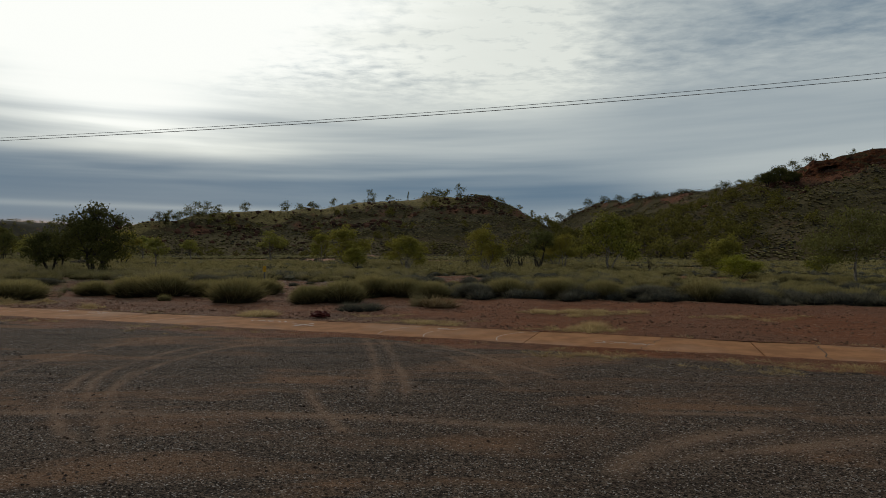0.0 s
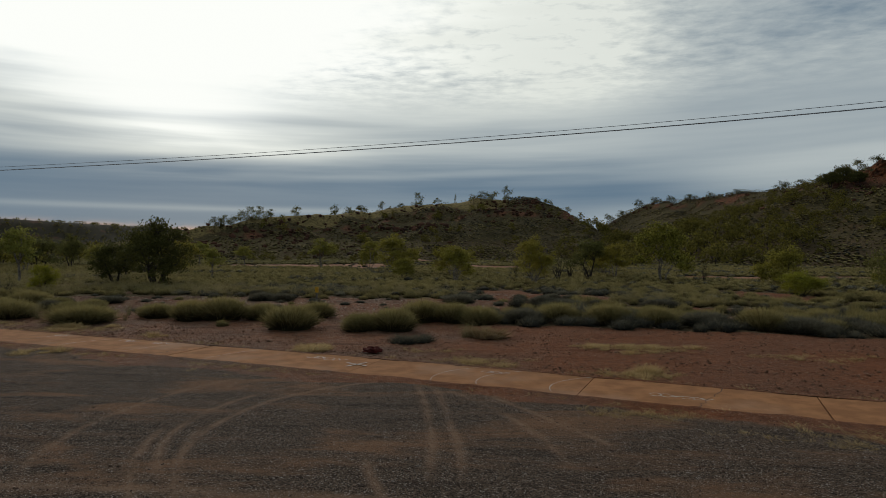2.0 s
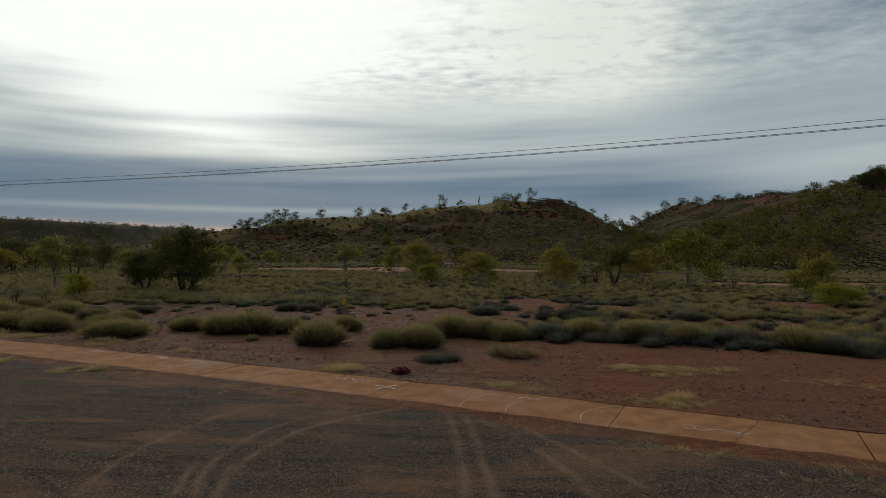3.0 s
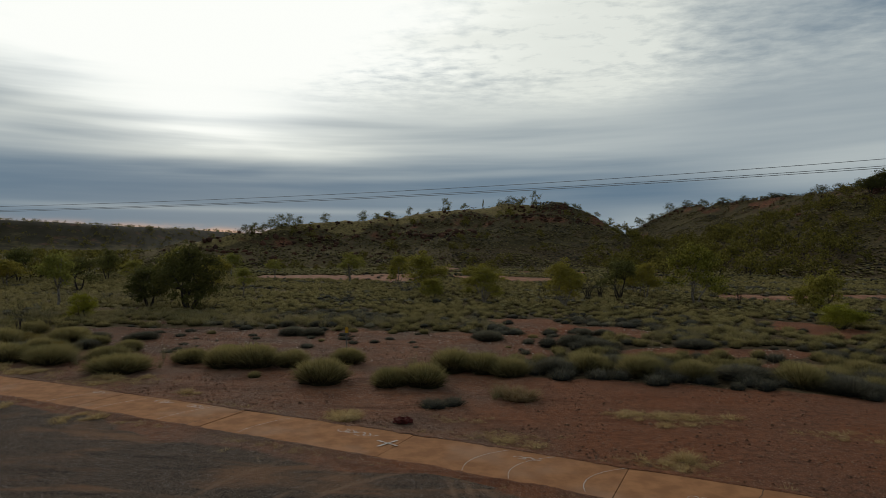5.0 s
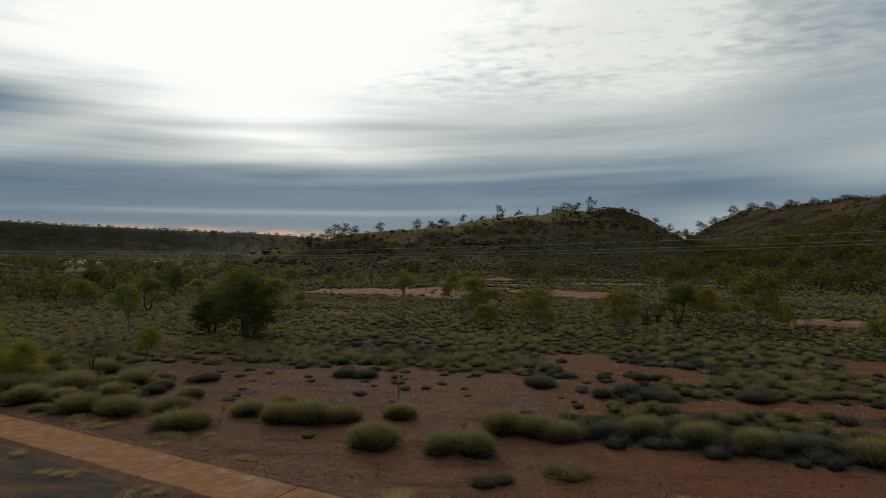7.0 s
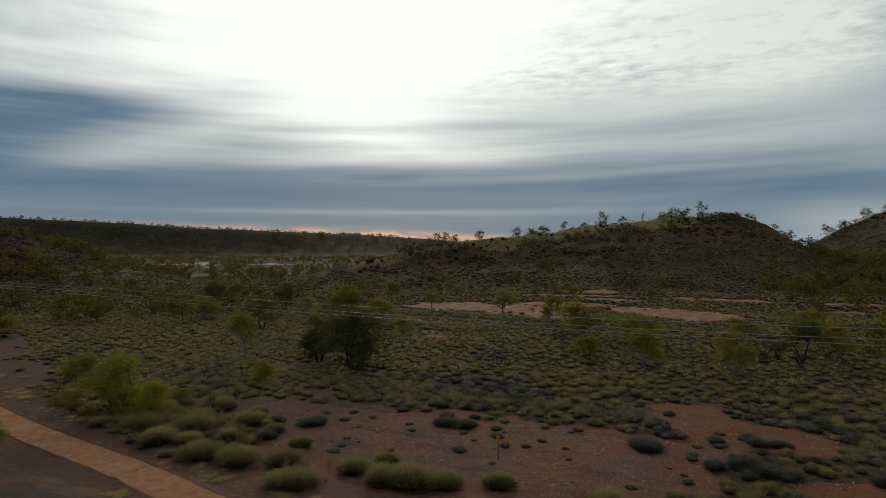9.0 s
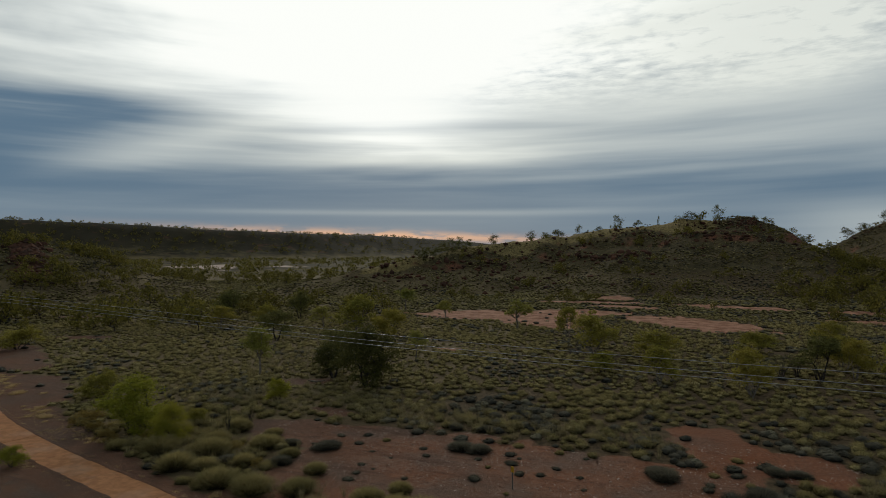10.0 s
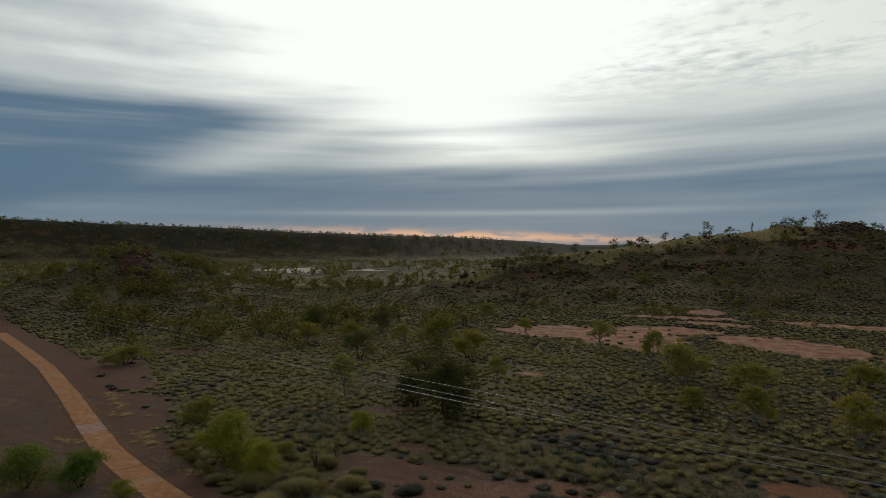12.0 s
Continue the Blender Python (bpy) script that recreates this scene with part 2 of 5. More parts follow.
    broken = N.ramp(N.noise(flat, 0.8, 3.0, 0.6), 0.34, 0.56, 0.25, 1.0)
    tracks = N.mul(tracks, N.mul(broken, N.ramp(mid, 0.2, 0.6, 0.5, 1.0)))
    tar = N.mix(N.mul(dust, N.ramp(fine, 0.3, 0.6, 0.55, 1.0)), tar, (0.240, 0.126, 0.068))
    tar = N.mix(N.mul(tracks, 0.62), tar, (0.270, 0.165, 0.105))
    # litter between hummocks, gap shade darkened into it; bare pink pans, stony slopes
    litter = N.mix(N.ramp(mid, 0.35, 0.65), (0.060, 0.043, 0.024), (0.115, 0.078, 0.042))
    litter = N.mix(N.mul(west, N.ramp(wide, 0.35, 0.6, 0.3, 0.9)), litter, (0.150, 0.112, 0.058))
    slope = N.mix(N.ramp(N.noise(p, 0.9, 5.0, 0.65), 0.35, 0.65), (0.046, 0.036, 0.018), (0.092, 0.070, 0.033))
    slope = N.mix(N.mul(N.ramp(wide, 0.54, 0.70), 0.6), slope, (0.085, 0.046, 0.026))
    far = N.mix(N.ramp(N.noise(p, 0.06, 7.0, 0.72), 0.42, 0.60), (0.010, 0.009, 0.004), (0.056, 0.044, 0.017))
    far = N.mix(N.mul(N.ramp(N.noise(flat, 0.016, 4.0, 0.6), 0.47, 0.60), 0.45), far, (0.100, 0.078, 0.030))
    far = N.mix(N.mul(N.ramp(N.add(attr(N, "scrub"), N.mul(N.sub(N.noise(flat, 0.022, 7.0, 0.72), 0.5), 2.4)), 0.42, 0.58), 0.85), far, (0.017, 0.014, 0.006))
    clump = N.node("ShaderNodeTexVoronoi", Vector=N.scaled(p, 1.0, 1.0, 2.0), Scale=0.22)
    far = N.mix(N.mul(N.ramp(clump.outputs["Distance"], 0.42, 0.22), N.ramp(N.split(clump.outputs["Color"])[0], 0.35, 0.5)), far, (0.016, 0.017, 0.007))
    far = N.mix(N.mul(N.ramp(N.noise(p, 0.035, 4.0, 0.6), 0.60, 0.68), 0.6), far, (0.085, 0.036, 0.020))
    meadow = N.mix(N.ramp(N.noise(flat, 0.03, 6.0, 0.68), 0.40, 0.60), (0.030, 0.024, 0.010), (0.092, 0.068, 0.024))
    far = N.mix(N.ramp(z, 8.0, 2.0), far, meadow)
    edge = N.mul(N.sub(N.noise(flat, 1.1, 3.0, 0.6), 0.5), 0.5)
    edge_wide = N.mul(N.sub(N.noise(flat, 0.12, 4.0, 0.65), 0.5), 1.1)
    col = N.mix(N.ramp(N.add(attr(N, "litter"), edge), 0.35, 0.65), earth, litter)
    col = N.mix(N.ramp(attr(N, "slope"), 0.2, 0.8), col, slope)
    rim_grass = N.mix(N.ramp(N.noise(p, 1.6, 5.0, 0.7), 0.35, 0.65), (0.090, 0.066, 0.026), (0.250, 0.185, 0.075))
    col = N.mix(N.ramp(N.add(attr(N, "rim"), edge_wide), 0.35, 0.65), col, rim_grass)
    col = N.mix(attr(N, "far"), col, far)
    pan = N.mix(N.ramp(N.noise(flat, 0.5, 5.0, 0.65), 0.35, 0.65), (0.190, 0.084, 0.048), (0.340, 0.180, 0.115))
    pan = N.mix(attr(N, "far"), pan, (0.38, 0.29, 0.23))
    col = N.mix(N.ramp(N.add(attr(N, "pan"), edge), 0.4, 0.6), col, pan)
    col = N.mix(N.ramp(attr(N, "cliff"), 0.3, 0.8), col, N.mix(N.ramp(mid, 0.35, 0.65), (0.06, 0.028, 0.018), (0.19, 0.078, 0.042)))
    grav = N.ramp(N.add(attr(N, "gravel"), N.mul(edge, 0.9)), 0.4, 0.6)
    col = N.mix(grav, col, tar)
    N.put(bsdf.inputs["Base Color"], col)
    bsdf.inputs["Roughness"].default_value = 0.95
    relief = N.add(N.mul(grit.outputs["Distance"], 0.5), N.add(N.mul(fine, 0.5), N.mul(mid, 1.2)))
    N.put(bsdf.inputs["Normal"], N.bump(relief, 0.9, 0.05))


def concrete_look(base, other):
    def build(N, bsdf):
        p = place(N)
        fine, mid, wide = N.noise(p, 40.0, 3.0, 0.7), N.noise(p, 2.2, 5.0, 0.6), N.noise(p, 0.5, 3.0, 0.5)
        col = N.mix(N.ramp(mid, 0.35, 0.68), base, other)
        col = N.mix(N.mul(N.ramp(wide, 0.5, 0.7), 0.45), col, (0.34, 0.21, 0.14))
        col = N.mix(N.mul(N.ramp(fine, 0.60, 0.75), 0.25), col, (0.17, 0.085, 0.05))
        col = N.mix(N.ramp(chance(N), 0.0, 1.0, 0.0, 0.12, False), col, (0.24, 0.12, 0.07))
        N.put(bsdf.inputs["Base Color"], col)
        N.put(bsdf.inputs["Normal"], N.bump(N.add(fine, mid), 0.25, 0.01))
    return build


def spinifex_look(root, green, straw):
    def build(N, bsdf):
        p = place(N)
        tip, r = attr(N, "tip"), island(N)
        patch = N.noise(p, 0.12, 3.0, 0.55)
        leaf = N.mix(N.ramp(N.noise(p, 0.8, 2.0, 0.5), 0.3, 0.7), green, straw)
        leaf = N.mix(N.mul(N.ramp(patch, 0.42, 0.62), 0.55), leaf, straw)
        # straw tone higher up: yellowish grass, plus the ridge's sunlit rim as colour
        dry = N.ramp(N.add(N.split(p)[2], N.mul(patch, 8.0)), 12.0, 21.0)
        leaf = N.mix(N.mul(dry, 0.7), leaf, straw)
        # dark root to pale leaf puts the hummock's inner shade into the colour
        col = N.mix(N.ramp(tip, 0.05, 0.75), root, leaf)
        col = N.mix(N.mul(N.ramp(r, 0.70, 1.0), 0.55), col, N.mix(0.5, straw, (0.42, 0.35, 0.19)))
        col = N.mix(N.mul(N.ramp(r, 0.25, 0.0), 0.5), col, root)
        N.put(bsdf.inputs["Base Color"], col)
    return build


def leaf_look(dark, light, tan):
    def build(N, bsdf):
        r = island(N)
        col = N.mix(r, dark, light)
        col = N.mix(N.ramp(chance(N), 0.0, 1.0, 0.0, 0.5, False), col, tan)
        N.put(bsdf.inputs["Base Color"], col)
        bsdf.inputs["Roughness"].default_value = 0.6
    return build


def bark_look(pale, dark):
    def build(N, bsdf):
        p = place(N)
        n = N.noise(N.scaled(p, 1, 1, 0.3), 14.0, 4.0, 0.65)
        N.put(bsdf.inputs["Base Color"], N.mix(N.ramp(n, 0.4, 0.62), dark, pale))
        N.put(bsdf.inputs["Normal"], N.bump(n, 0.5, 0.02))
    return build


def stone_look(a, b):
    def build(N, bsdf):
        p = place(N)
        n = N.noise(p, 6.0, 4.0, 0.65)
        col = N.mix(island(N), a, b)
        col = N.mix(N.mul(N.ramp(n, 0.45, 0.6), 0.5), col, (0.09, 0.05, 0.036))
        N.put(bsdf.inputs["Base Color"], col)
        N.put(bsdf.inputs["Normal"], N.bump(n, 0.5, 0.05))
    return build


def scarp_look(N, bsdf):
    p = place(N)
    bands = N.noise(N.scaled(p, 0.12, 0.12, 1.1), 1.0, 5.0, 0.65, 0.4)
    n = N.noise(p, 0.7, 6.0, 0.68)
    col = N.mix(N.ramp(n, 0.36, 0.64), (0.050, 0.022, 0.014), (0.215, 0.078, 0.036))
    col = N.mix(N.mul(N.ramp(bands, 0.52, 0.62), 0.6), col, (0.034, 0.018, 0.013))
    flatness = N.split(N.node("ShaderNodeNewGeometry").outputs["Normal"])[2]
    col = N.mix(N.ramp(N.add(flatness, N.mul(N.sub(n, 0.5), 0.8)), 0.50, 0.72), col, (0.048, 0.040, 0.018))
    N.put(bsdf.inputs["Base Color"], col)
    N.put(bsdf.inputs["Normal"], N.bump(N.add(n, bands), 0.9, 0.4))


def paint_look(a, b):
    def build(N, bsdf):
        p = place(N)
        N.put(bsdf.inputs["Base Color"], N.mix(N.ramp(N.noise(p, 9.0, 4.0, 0.7), 0.4, 0.65), a, b))
        bsdf.inputs["Roughness"].default_value = 0.6
    return build


def wire_look(N, bsdf):
    N.put(bsdf.inputs["Base Color"], N.mix(N.noise(place(N), 3.0), (0.20, 0.20, 0.20), (0.34, 0.34, 0.35)))
    bsdf.inputs["Metallic"].default_value, bsdf.inputs["Roughness"].default_value = 0.8, 0.45


M_GROUND = material("red_earth", ground_look)
M_PATH = material("oxide_concrete", concrete_look((0.245, 0.112, 0.051), (0.345, 0.160, 0.072)))
M_PATCH = material("grey_concrete", concrete_look((0.26, 0.12, 0.10), (0.33, 0.22, 0.15)))
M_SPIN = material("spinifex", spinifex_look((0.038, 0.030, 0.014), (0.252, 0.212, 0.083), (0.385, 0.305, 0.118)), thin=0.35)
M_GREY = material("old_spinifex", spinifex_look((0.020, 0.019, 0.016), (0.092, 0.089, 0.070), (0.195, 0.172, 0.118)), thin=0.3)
M_STRAW = material("dry_grass", spinifex_look((0.26, 0.165, 0.075), (0.54, 0.385, 0.175), (0.62, 0.455, 0.22)), thin=0.4)
M_TAN = material("tan_grass", spinifex_look((0.10, 0.06, 0.03), (0.26, 0.17, 0.08), (0.36, 0.25, 0.12)), thin=0.25)
M_WISP = material("tall_grass", spinifex_look((0.10, 0.085, 0.04), (0.28, 0.225, 0.105), (0.40, 0.32, 0.16)), thin=0.25)
M_LEAF = material("gum_leaf", leaf_look((0.055, 0.056, 0.011), (0.320, 0.288, 0.050), (0.320, 0.235, 0.045)), thin=0.4)
M_SCRUB = material("scrub_leaf", leaf_look((0.046, 0.043, 0.011), (0.200, 0.168, 0.034), (0.22, 0.158, 0.035)), thin=0.4)
M_LEAF_OLIVE = material("olive_leaf", leaf_look((0.034, 0.037, 0.012), (0.160, 0.160, 0.046), (0.17, 0.140, 0.042)), thin=0.4)
M_LEAF_DARK = material("dark_leaf", leaf_look((0.030, 0.032, 0.010), (0.104, 0.100, 0.027), (0.10, 0.090, 0.026)), thin=0.4)
M_LEAF_LIME = material("lime_leaf", leaf_look((0.120, 0.124, 0.013), (0.310, 0.300, 0.034), (0.330, 0.270, 0.040)), thin=0.4)
M_LEAF_GREEN = material("green_leaf", leaf_look((0.050, 0.078, 0.012), (0.170, 0.225, 0.032), (0.20, 0.21, 0.034)), thin=0.4)
M_LEAF_PALE = material("pale_leaf", leaf_look((0.115, 0.120, 0.024), (0.290, 0.275, 0.062), (0.31, 0.255, 0.06)), thin=0.4)
M_LEAF_GOLD = material("golden_leaf", leaf_look((0.12, 0.085, 0.022), (0.26, 0.19, 0.05), (0.26, 0.17, 0.05)), thin=0.4)
M_BARK = material("pale_bark", bark_look((0.27, 0.235, 0.19), (0.10, 0.075, 0.055)))
M_BARK_DARK = material("dark_bark", bark_look((0.075, 0.06, 0.05), (0.025, 0.021, 0.019)))
M_STONE = material("loose_stone", stone_look((0.10, 0.046, 0.028), (0.34, 0.195, 0.125)))
M_QUARTZ = material("pale_quartz", stone_look((0.26, 0.150, 0.100), (0.60, 0.470, 0.380)))
M_GRIT = material("dark_stone", stone_look((0.016, 0.012, 0.010), (0.23, 0.155, 0.115)))
M_CRAG = material("ironstone", stone_look((0.032, 0.018, 0.013), (0.118, 0.052, 0.031)))
M_SCARP = material("red_scarp", scarp_look)
M_CHALK = material("spray_paint", paint_look((0.50, 0.44, 0.39), (0.33, 0.19, 0.12)))
M_CRACK = material("crack_fill", paint_look((0.035, 0.028, 0.024), (0.06, 0.045, 0.035)))
M_WIRE = material("aluminium_wire", wire_look)
M_YELLOW = material("marker_yellow", paint_look((0.55, 0.30, 0.03), (0.42, 0.22, 0.03)))
M_POST = material("galvanised_post", paint_look((0.16, 0.14, 0.12), (0.10, 0.09, 0.08)))
M_RAG = material("red_cloth", paint_look((0.085, 0.017, 0.012), (0.045, 0.010, 0.008)))


# ---- lie of the land ----
# crest lines: x, y, height, reach of the slope per metre of height
MESA = [(-92, 128, 3.0, 2.5), (-76, 150, 7.8, 1.8), (-61, 174, 12.0, 2.4), (-43, 205, 15.8, 3.3), (-16, 212, 19.6, 3.2), (6, 217, 21.0, 3.1), (15, 222, 21.3, 3.1), (19, 226, 19.5, 2.8),
        (27, 233, 14.0, 1.6), (36, 243, 8.5, 1.2)]
BLUFF = [(48, 297, 11.0, 0.6), (55, 291, 16.0, 0.9), (70, 281, 24.0, 1.6), (87, 256, 25.0, 2.2), (100, 226, 24.2, 2.6), (101, 186, 23.6, 2.6), (101, 167, 25.4, 2.5),
         (113, 159, 27.5, 2.6), (150, 152, 32.0, 2.6), (230, 140, 33.0, 2.6)]
KNOLL = [(-158, 104, 13.6, 3.2), (-150, 99, 12.6, 3.2), (-137, 91, 8.0, 3.6)]
RANGE = [(-1240, 180, 69.0, 3.0), (-986, 442, 61.0, 3.0), (-828, 694, 51.5, 3.0), (-722, 802, 44.0, 3.0), (-658, 906, 41.2, 3.0), (-620, 1074, 40.2, 3.0), (-586, 1316, 36.0, 3.0),
         (-576, 1700, 28.0, 3.0), (-500, 2340, 22.0, 3.0)]
BLUE_HILLS = [(-1500, 3700, 30.0, 12.0), (-1150, 3850, 48.0, 12.0), (-850, 3950, 52.0, 12.0), (-500, 4000, 44.0, 12.0), (-200, 4050, 30.0, 12.0)]


def along(line, x, y):
    """Least distance to a crest line, and the crest's height and reach there."""
    best = np.full(np.shape(x), 1e9)
    height, reach = np.zeros(np.shape(x)), np.zeros(np.shape(x))
    for (ax, ay, az, ar), (bx, by, bz, br) in zip(line, line[1:]):
        dx, dy = bx - ax, by - ay
        s = np.clip(((x - ax) * dx + (y - ay) * dy) / (dx * dx + dy * dy), 0, 1)
        d = np.hypot(x - ax - s * dx, y - ay - s * dy)
        near = d < best
        best = np.where(near, d, best)
        height = np.where(near, az + s * (bz - az), height)
        reach = np.where(near, ar + s * (br - ar), reach)
    return best, height, reach


def waves(x, y, size, seed):
    """Cheap smooth noise, about -1 to 1, from a few turned sine waves."""
    rng = np.random.RandomState(seed)
    total = np.zeros(np.shape(x))
    for k in range(5):
        a, ph, f = rng.uniform(0, 6.28), rng.uniform(0, 6.28), rng.uniform(0.7, 1.6) / size * 6.28
        total = total + np.sin((x * math.cos(a) + y * math.sin(a)) * f + ph + 1.3 * np.sin((y * math.cos(a) - x * math.sin(a)) * f * 0.6 + k))
    return total / 3.2


def hill(line, x, y, power, foot, level=0.0):
    """Height of the slopes that fall from a crest line, and the crest's height."""
    out, top = np.zeros(np.shape(x)), np.full(np.shape(x), 0.1)
    shift = waves(x, y, 22, 5)
    for (ax, ay, az, ar), (bx, by, bz, br) in zip(line, line[1:]):
        dx, dy = bx - ax, by - ay
        s = np.clip(((x - ax) * dx + (y - ay) * dy) / (dx * dx + dy * dy), 0, 1)
        d = np.hypot(x - ax - s * dx, y - ay - s * dy)
        d = np.maximum(d - level, 0)
        d = np.maximum(d + shift * np.minimum(d * 0.09, 3.0), 0)
        h, reach = az + s * (bz - az), ar + s * (br - ar)
        z = h * (1 - np.clip(d / (h * reach + foot), 0, 1)) ** power
        top = np.where(z > out, h, top)
        out = np.maximum(out, z)
    return out, top


def land(x, y):
    x, y = np.asarray(x, float), np.asarray(y, float)
    z = np.zeros(x.shape)
    for line, power, foot in ((MESA, 1.2, 8.0), (BLUFF, 1.2, 10.0), (KNOLL, 1.25, 6.0), (RANGE, 1.35, 30.0), (BLUE_HILLS, 1.2, 100.0)):
        h, top = hill(line, x, y, power, foot, 34.0 if line is RANGE else 0.0)
        if line in (MESA, BLUFF):            # a low scarp under the rim
            q = h / np.maximum(top, 0.1) + 0.03 * waves(x, y, 25, 19)
            rim = np.clip((q - 0.87) / 0.05, 0, 1)
            h = h - (1 - rim) * np.minimum(1.1, h * 0.2) * np.clip((q - 0.3) / 0.4, 0, 1) * np.clip(0.5 + waves(x, y, 40, 23), 0, 1)
        if line is MESA:                     # its east end breaks off steeply
            h = np.minimum(h, np.maximum(21.6 - 140.0 * np.maximum(x / np.maximum(y, 60.0) - 0.076, 0), 5.0))
        z = np.maximum(z, h)
    rise = np.clip(z / 6.0, 0, 1)
    z = z + rise * (0.45 * waves(x, y, 14, 7) + 0.18 * waves(x, y, 4.5, 9))
    r = np.hypot(x, y)
    z = z + np.clip((r - 60) / 300, 0, 1) * 0.5 * waves(x, y, 70, 11) + np.clip((r - 300) / 200, 0, 1) * 0.5 * waves(x, y, 26, 12)
    z = z + np.clip((y - line_y(x) - 2.0) / 3, 0, 1) * np.clip((120 - r) / 60, 0, 1) * 0.05 * waves(x, y, 3.0, 13)
    return z - 0.012


WAY = [(40, 0.6), (20, 6.6), (7.0, 10.35), (-3.2, 14.0), (-13.0, 17.1), (-22, 19.9), (-29.8, 21.7), (-33.3, 22.6), (-39.9, 24.6), (-47.8, 27.8), (-58.9, 32.4), (-75.7, 39.0), (-93.4, 44.9),
       (-114.4, 51.6), (-180, 73)]


def line_y(x):
    """The footpath's middle line."""
    pts = WAY[::-1]
    return np.interp(x, [p[0] for p in pts], [p[1] for p in pts])


# bare ground among the spinifex: middle, half sizes, turn in degrees
PANS = [(-33, 98, 12, 7.5, 8), (-22, 94, 8, 8.0, -15), (-18, 86, 3.2, 3.5, 0), (-19, 106, 8, 5.0, 0), (-13, 119, 7, 2.6, -10), (-20, 127, 13, 3.0, 5), (-1, 96.5, 11.5, 6.4, -42),
        (-17.2, 139, 4.4, 4.5, 0), (6, 126, 11, 3.4, -16), (27, 121, 8, 3.0, 0), (22.5, 107, 6, 1.6, 0), (23.0, 62, 4.5, 3.5, 0), (33, 64, 6, 3.0, 0), (-25, 62.2, 2.0, 1.0, 0)]
BARE = [(-94, 70.5, 8, 1.8, 25), (-71, 54, 3.5, 1.4, 15), (-50, 33.0, 8, 2.6, -20), (-20.5, 30.6, 5.5, 2.6, -8), (-12.5, 29.5, 10, 4.3, 0), (-3.5, 29.0, 6, 4.0, 10), (1.2, 36.5, 2.4, 4.5, 20),
        (4.4, 34.5, 2.6, 2.6, 0), (10, 28.2, 3.4, 1.1, 5), (16.8, 37.8, 1.6, 4.0, 0), (-66, 41.5, 11, 3.4, -24), (-30, 42.5, 2.5, 1.2, 30), (-22.5, 35.2, 2.2, 0.8, -10), (7.5, 28.2, 3.6, 1.2, 4), (16.5, 36.8, 2.5, 2.0, 0), (11.2, 25.3, 1.5, 0.8, -8)]


SALT_PANS = [(-305, 325, 13, 70, 44), (-258, 340, 12, 22, 37), (-330, 318, 8, 24, 46), (-300, 250, 9, 16, 50), (-345, 262, 10, 22, 53)]


def inside(spots, x, y):
    """Up to 1 in the middle of the spots, 0 well outside."""
    best = np.zeros(np.shape(x))
    for cx, cy, rx, ry, turn in spots:
        a = radians(turn)
        dx, dy = x - cx, y - cy
        u, v = (dx * math.cos(a) + dy * math.sin(a)) / rx, (dy * math.cos(a) - dx * math.sin(a)) / ry
        q = np.hypot(u, v) + 0.20 * waves(x, y, 6.0, 21) + 0.16 * waves(x, y, 2.2, 22)
        best = np.maximum(best, np.clip((1.18 - q) / 0.36, 0, 1))
    return best


def front(x):
    """Where the spinifex begins beyond the footpath."""
    return np.interp(x, [-200, -113, -83, -60, -30, -24, -20, -19, -1, 0, 6, 11, 22, 40], [83, 55.0, 46.5, 36.6, 24.6, 22.2, 21.0, 32.5, 32.5, 22.0, 21.2, 19.8, 17.5, 14.0])


def rim_grass_at(x, y):
    """Near 1 on the grassy top of the mesa."""
    h, top = hill(MESA, x, y, 1.2, 8.0)
    return np.clip((h / np.maximum(top, 0.1) - 0.80 + 0.06 * waves(x, y, 30, 29)) / 0.10, 0, 1) * (top > 6.0) * np.clip((10 - x) / 8, 0.0, 1)


def outcrop_at(x, y):
    """Broken bands of bare rock below the rims of the mesa and the bluff."""
    out = np.zeros(np.shape(x))
    for line, foot, low, high in ((MESA, 8.0, 0.58, 0.80), (BLUFF, 10.0, 0.74, 0.95)):
        h, top = hill(line, x, y, 1.2, foot)
        q = h / np.maximum(top, 0.1) + 0.05 * waves(x, y, 16, 37)
        band = np.clip((q - low) / 0.06, 0, 1) * np.clip((high - q) / 0.05, 0, 1) * (top > 9)
        out = np.maximum(out, band * np.clip(0.35 + waves(x, y, 15, 33) + 0.5 * waves(x, y, 5, 34), 0, 1))
    return out


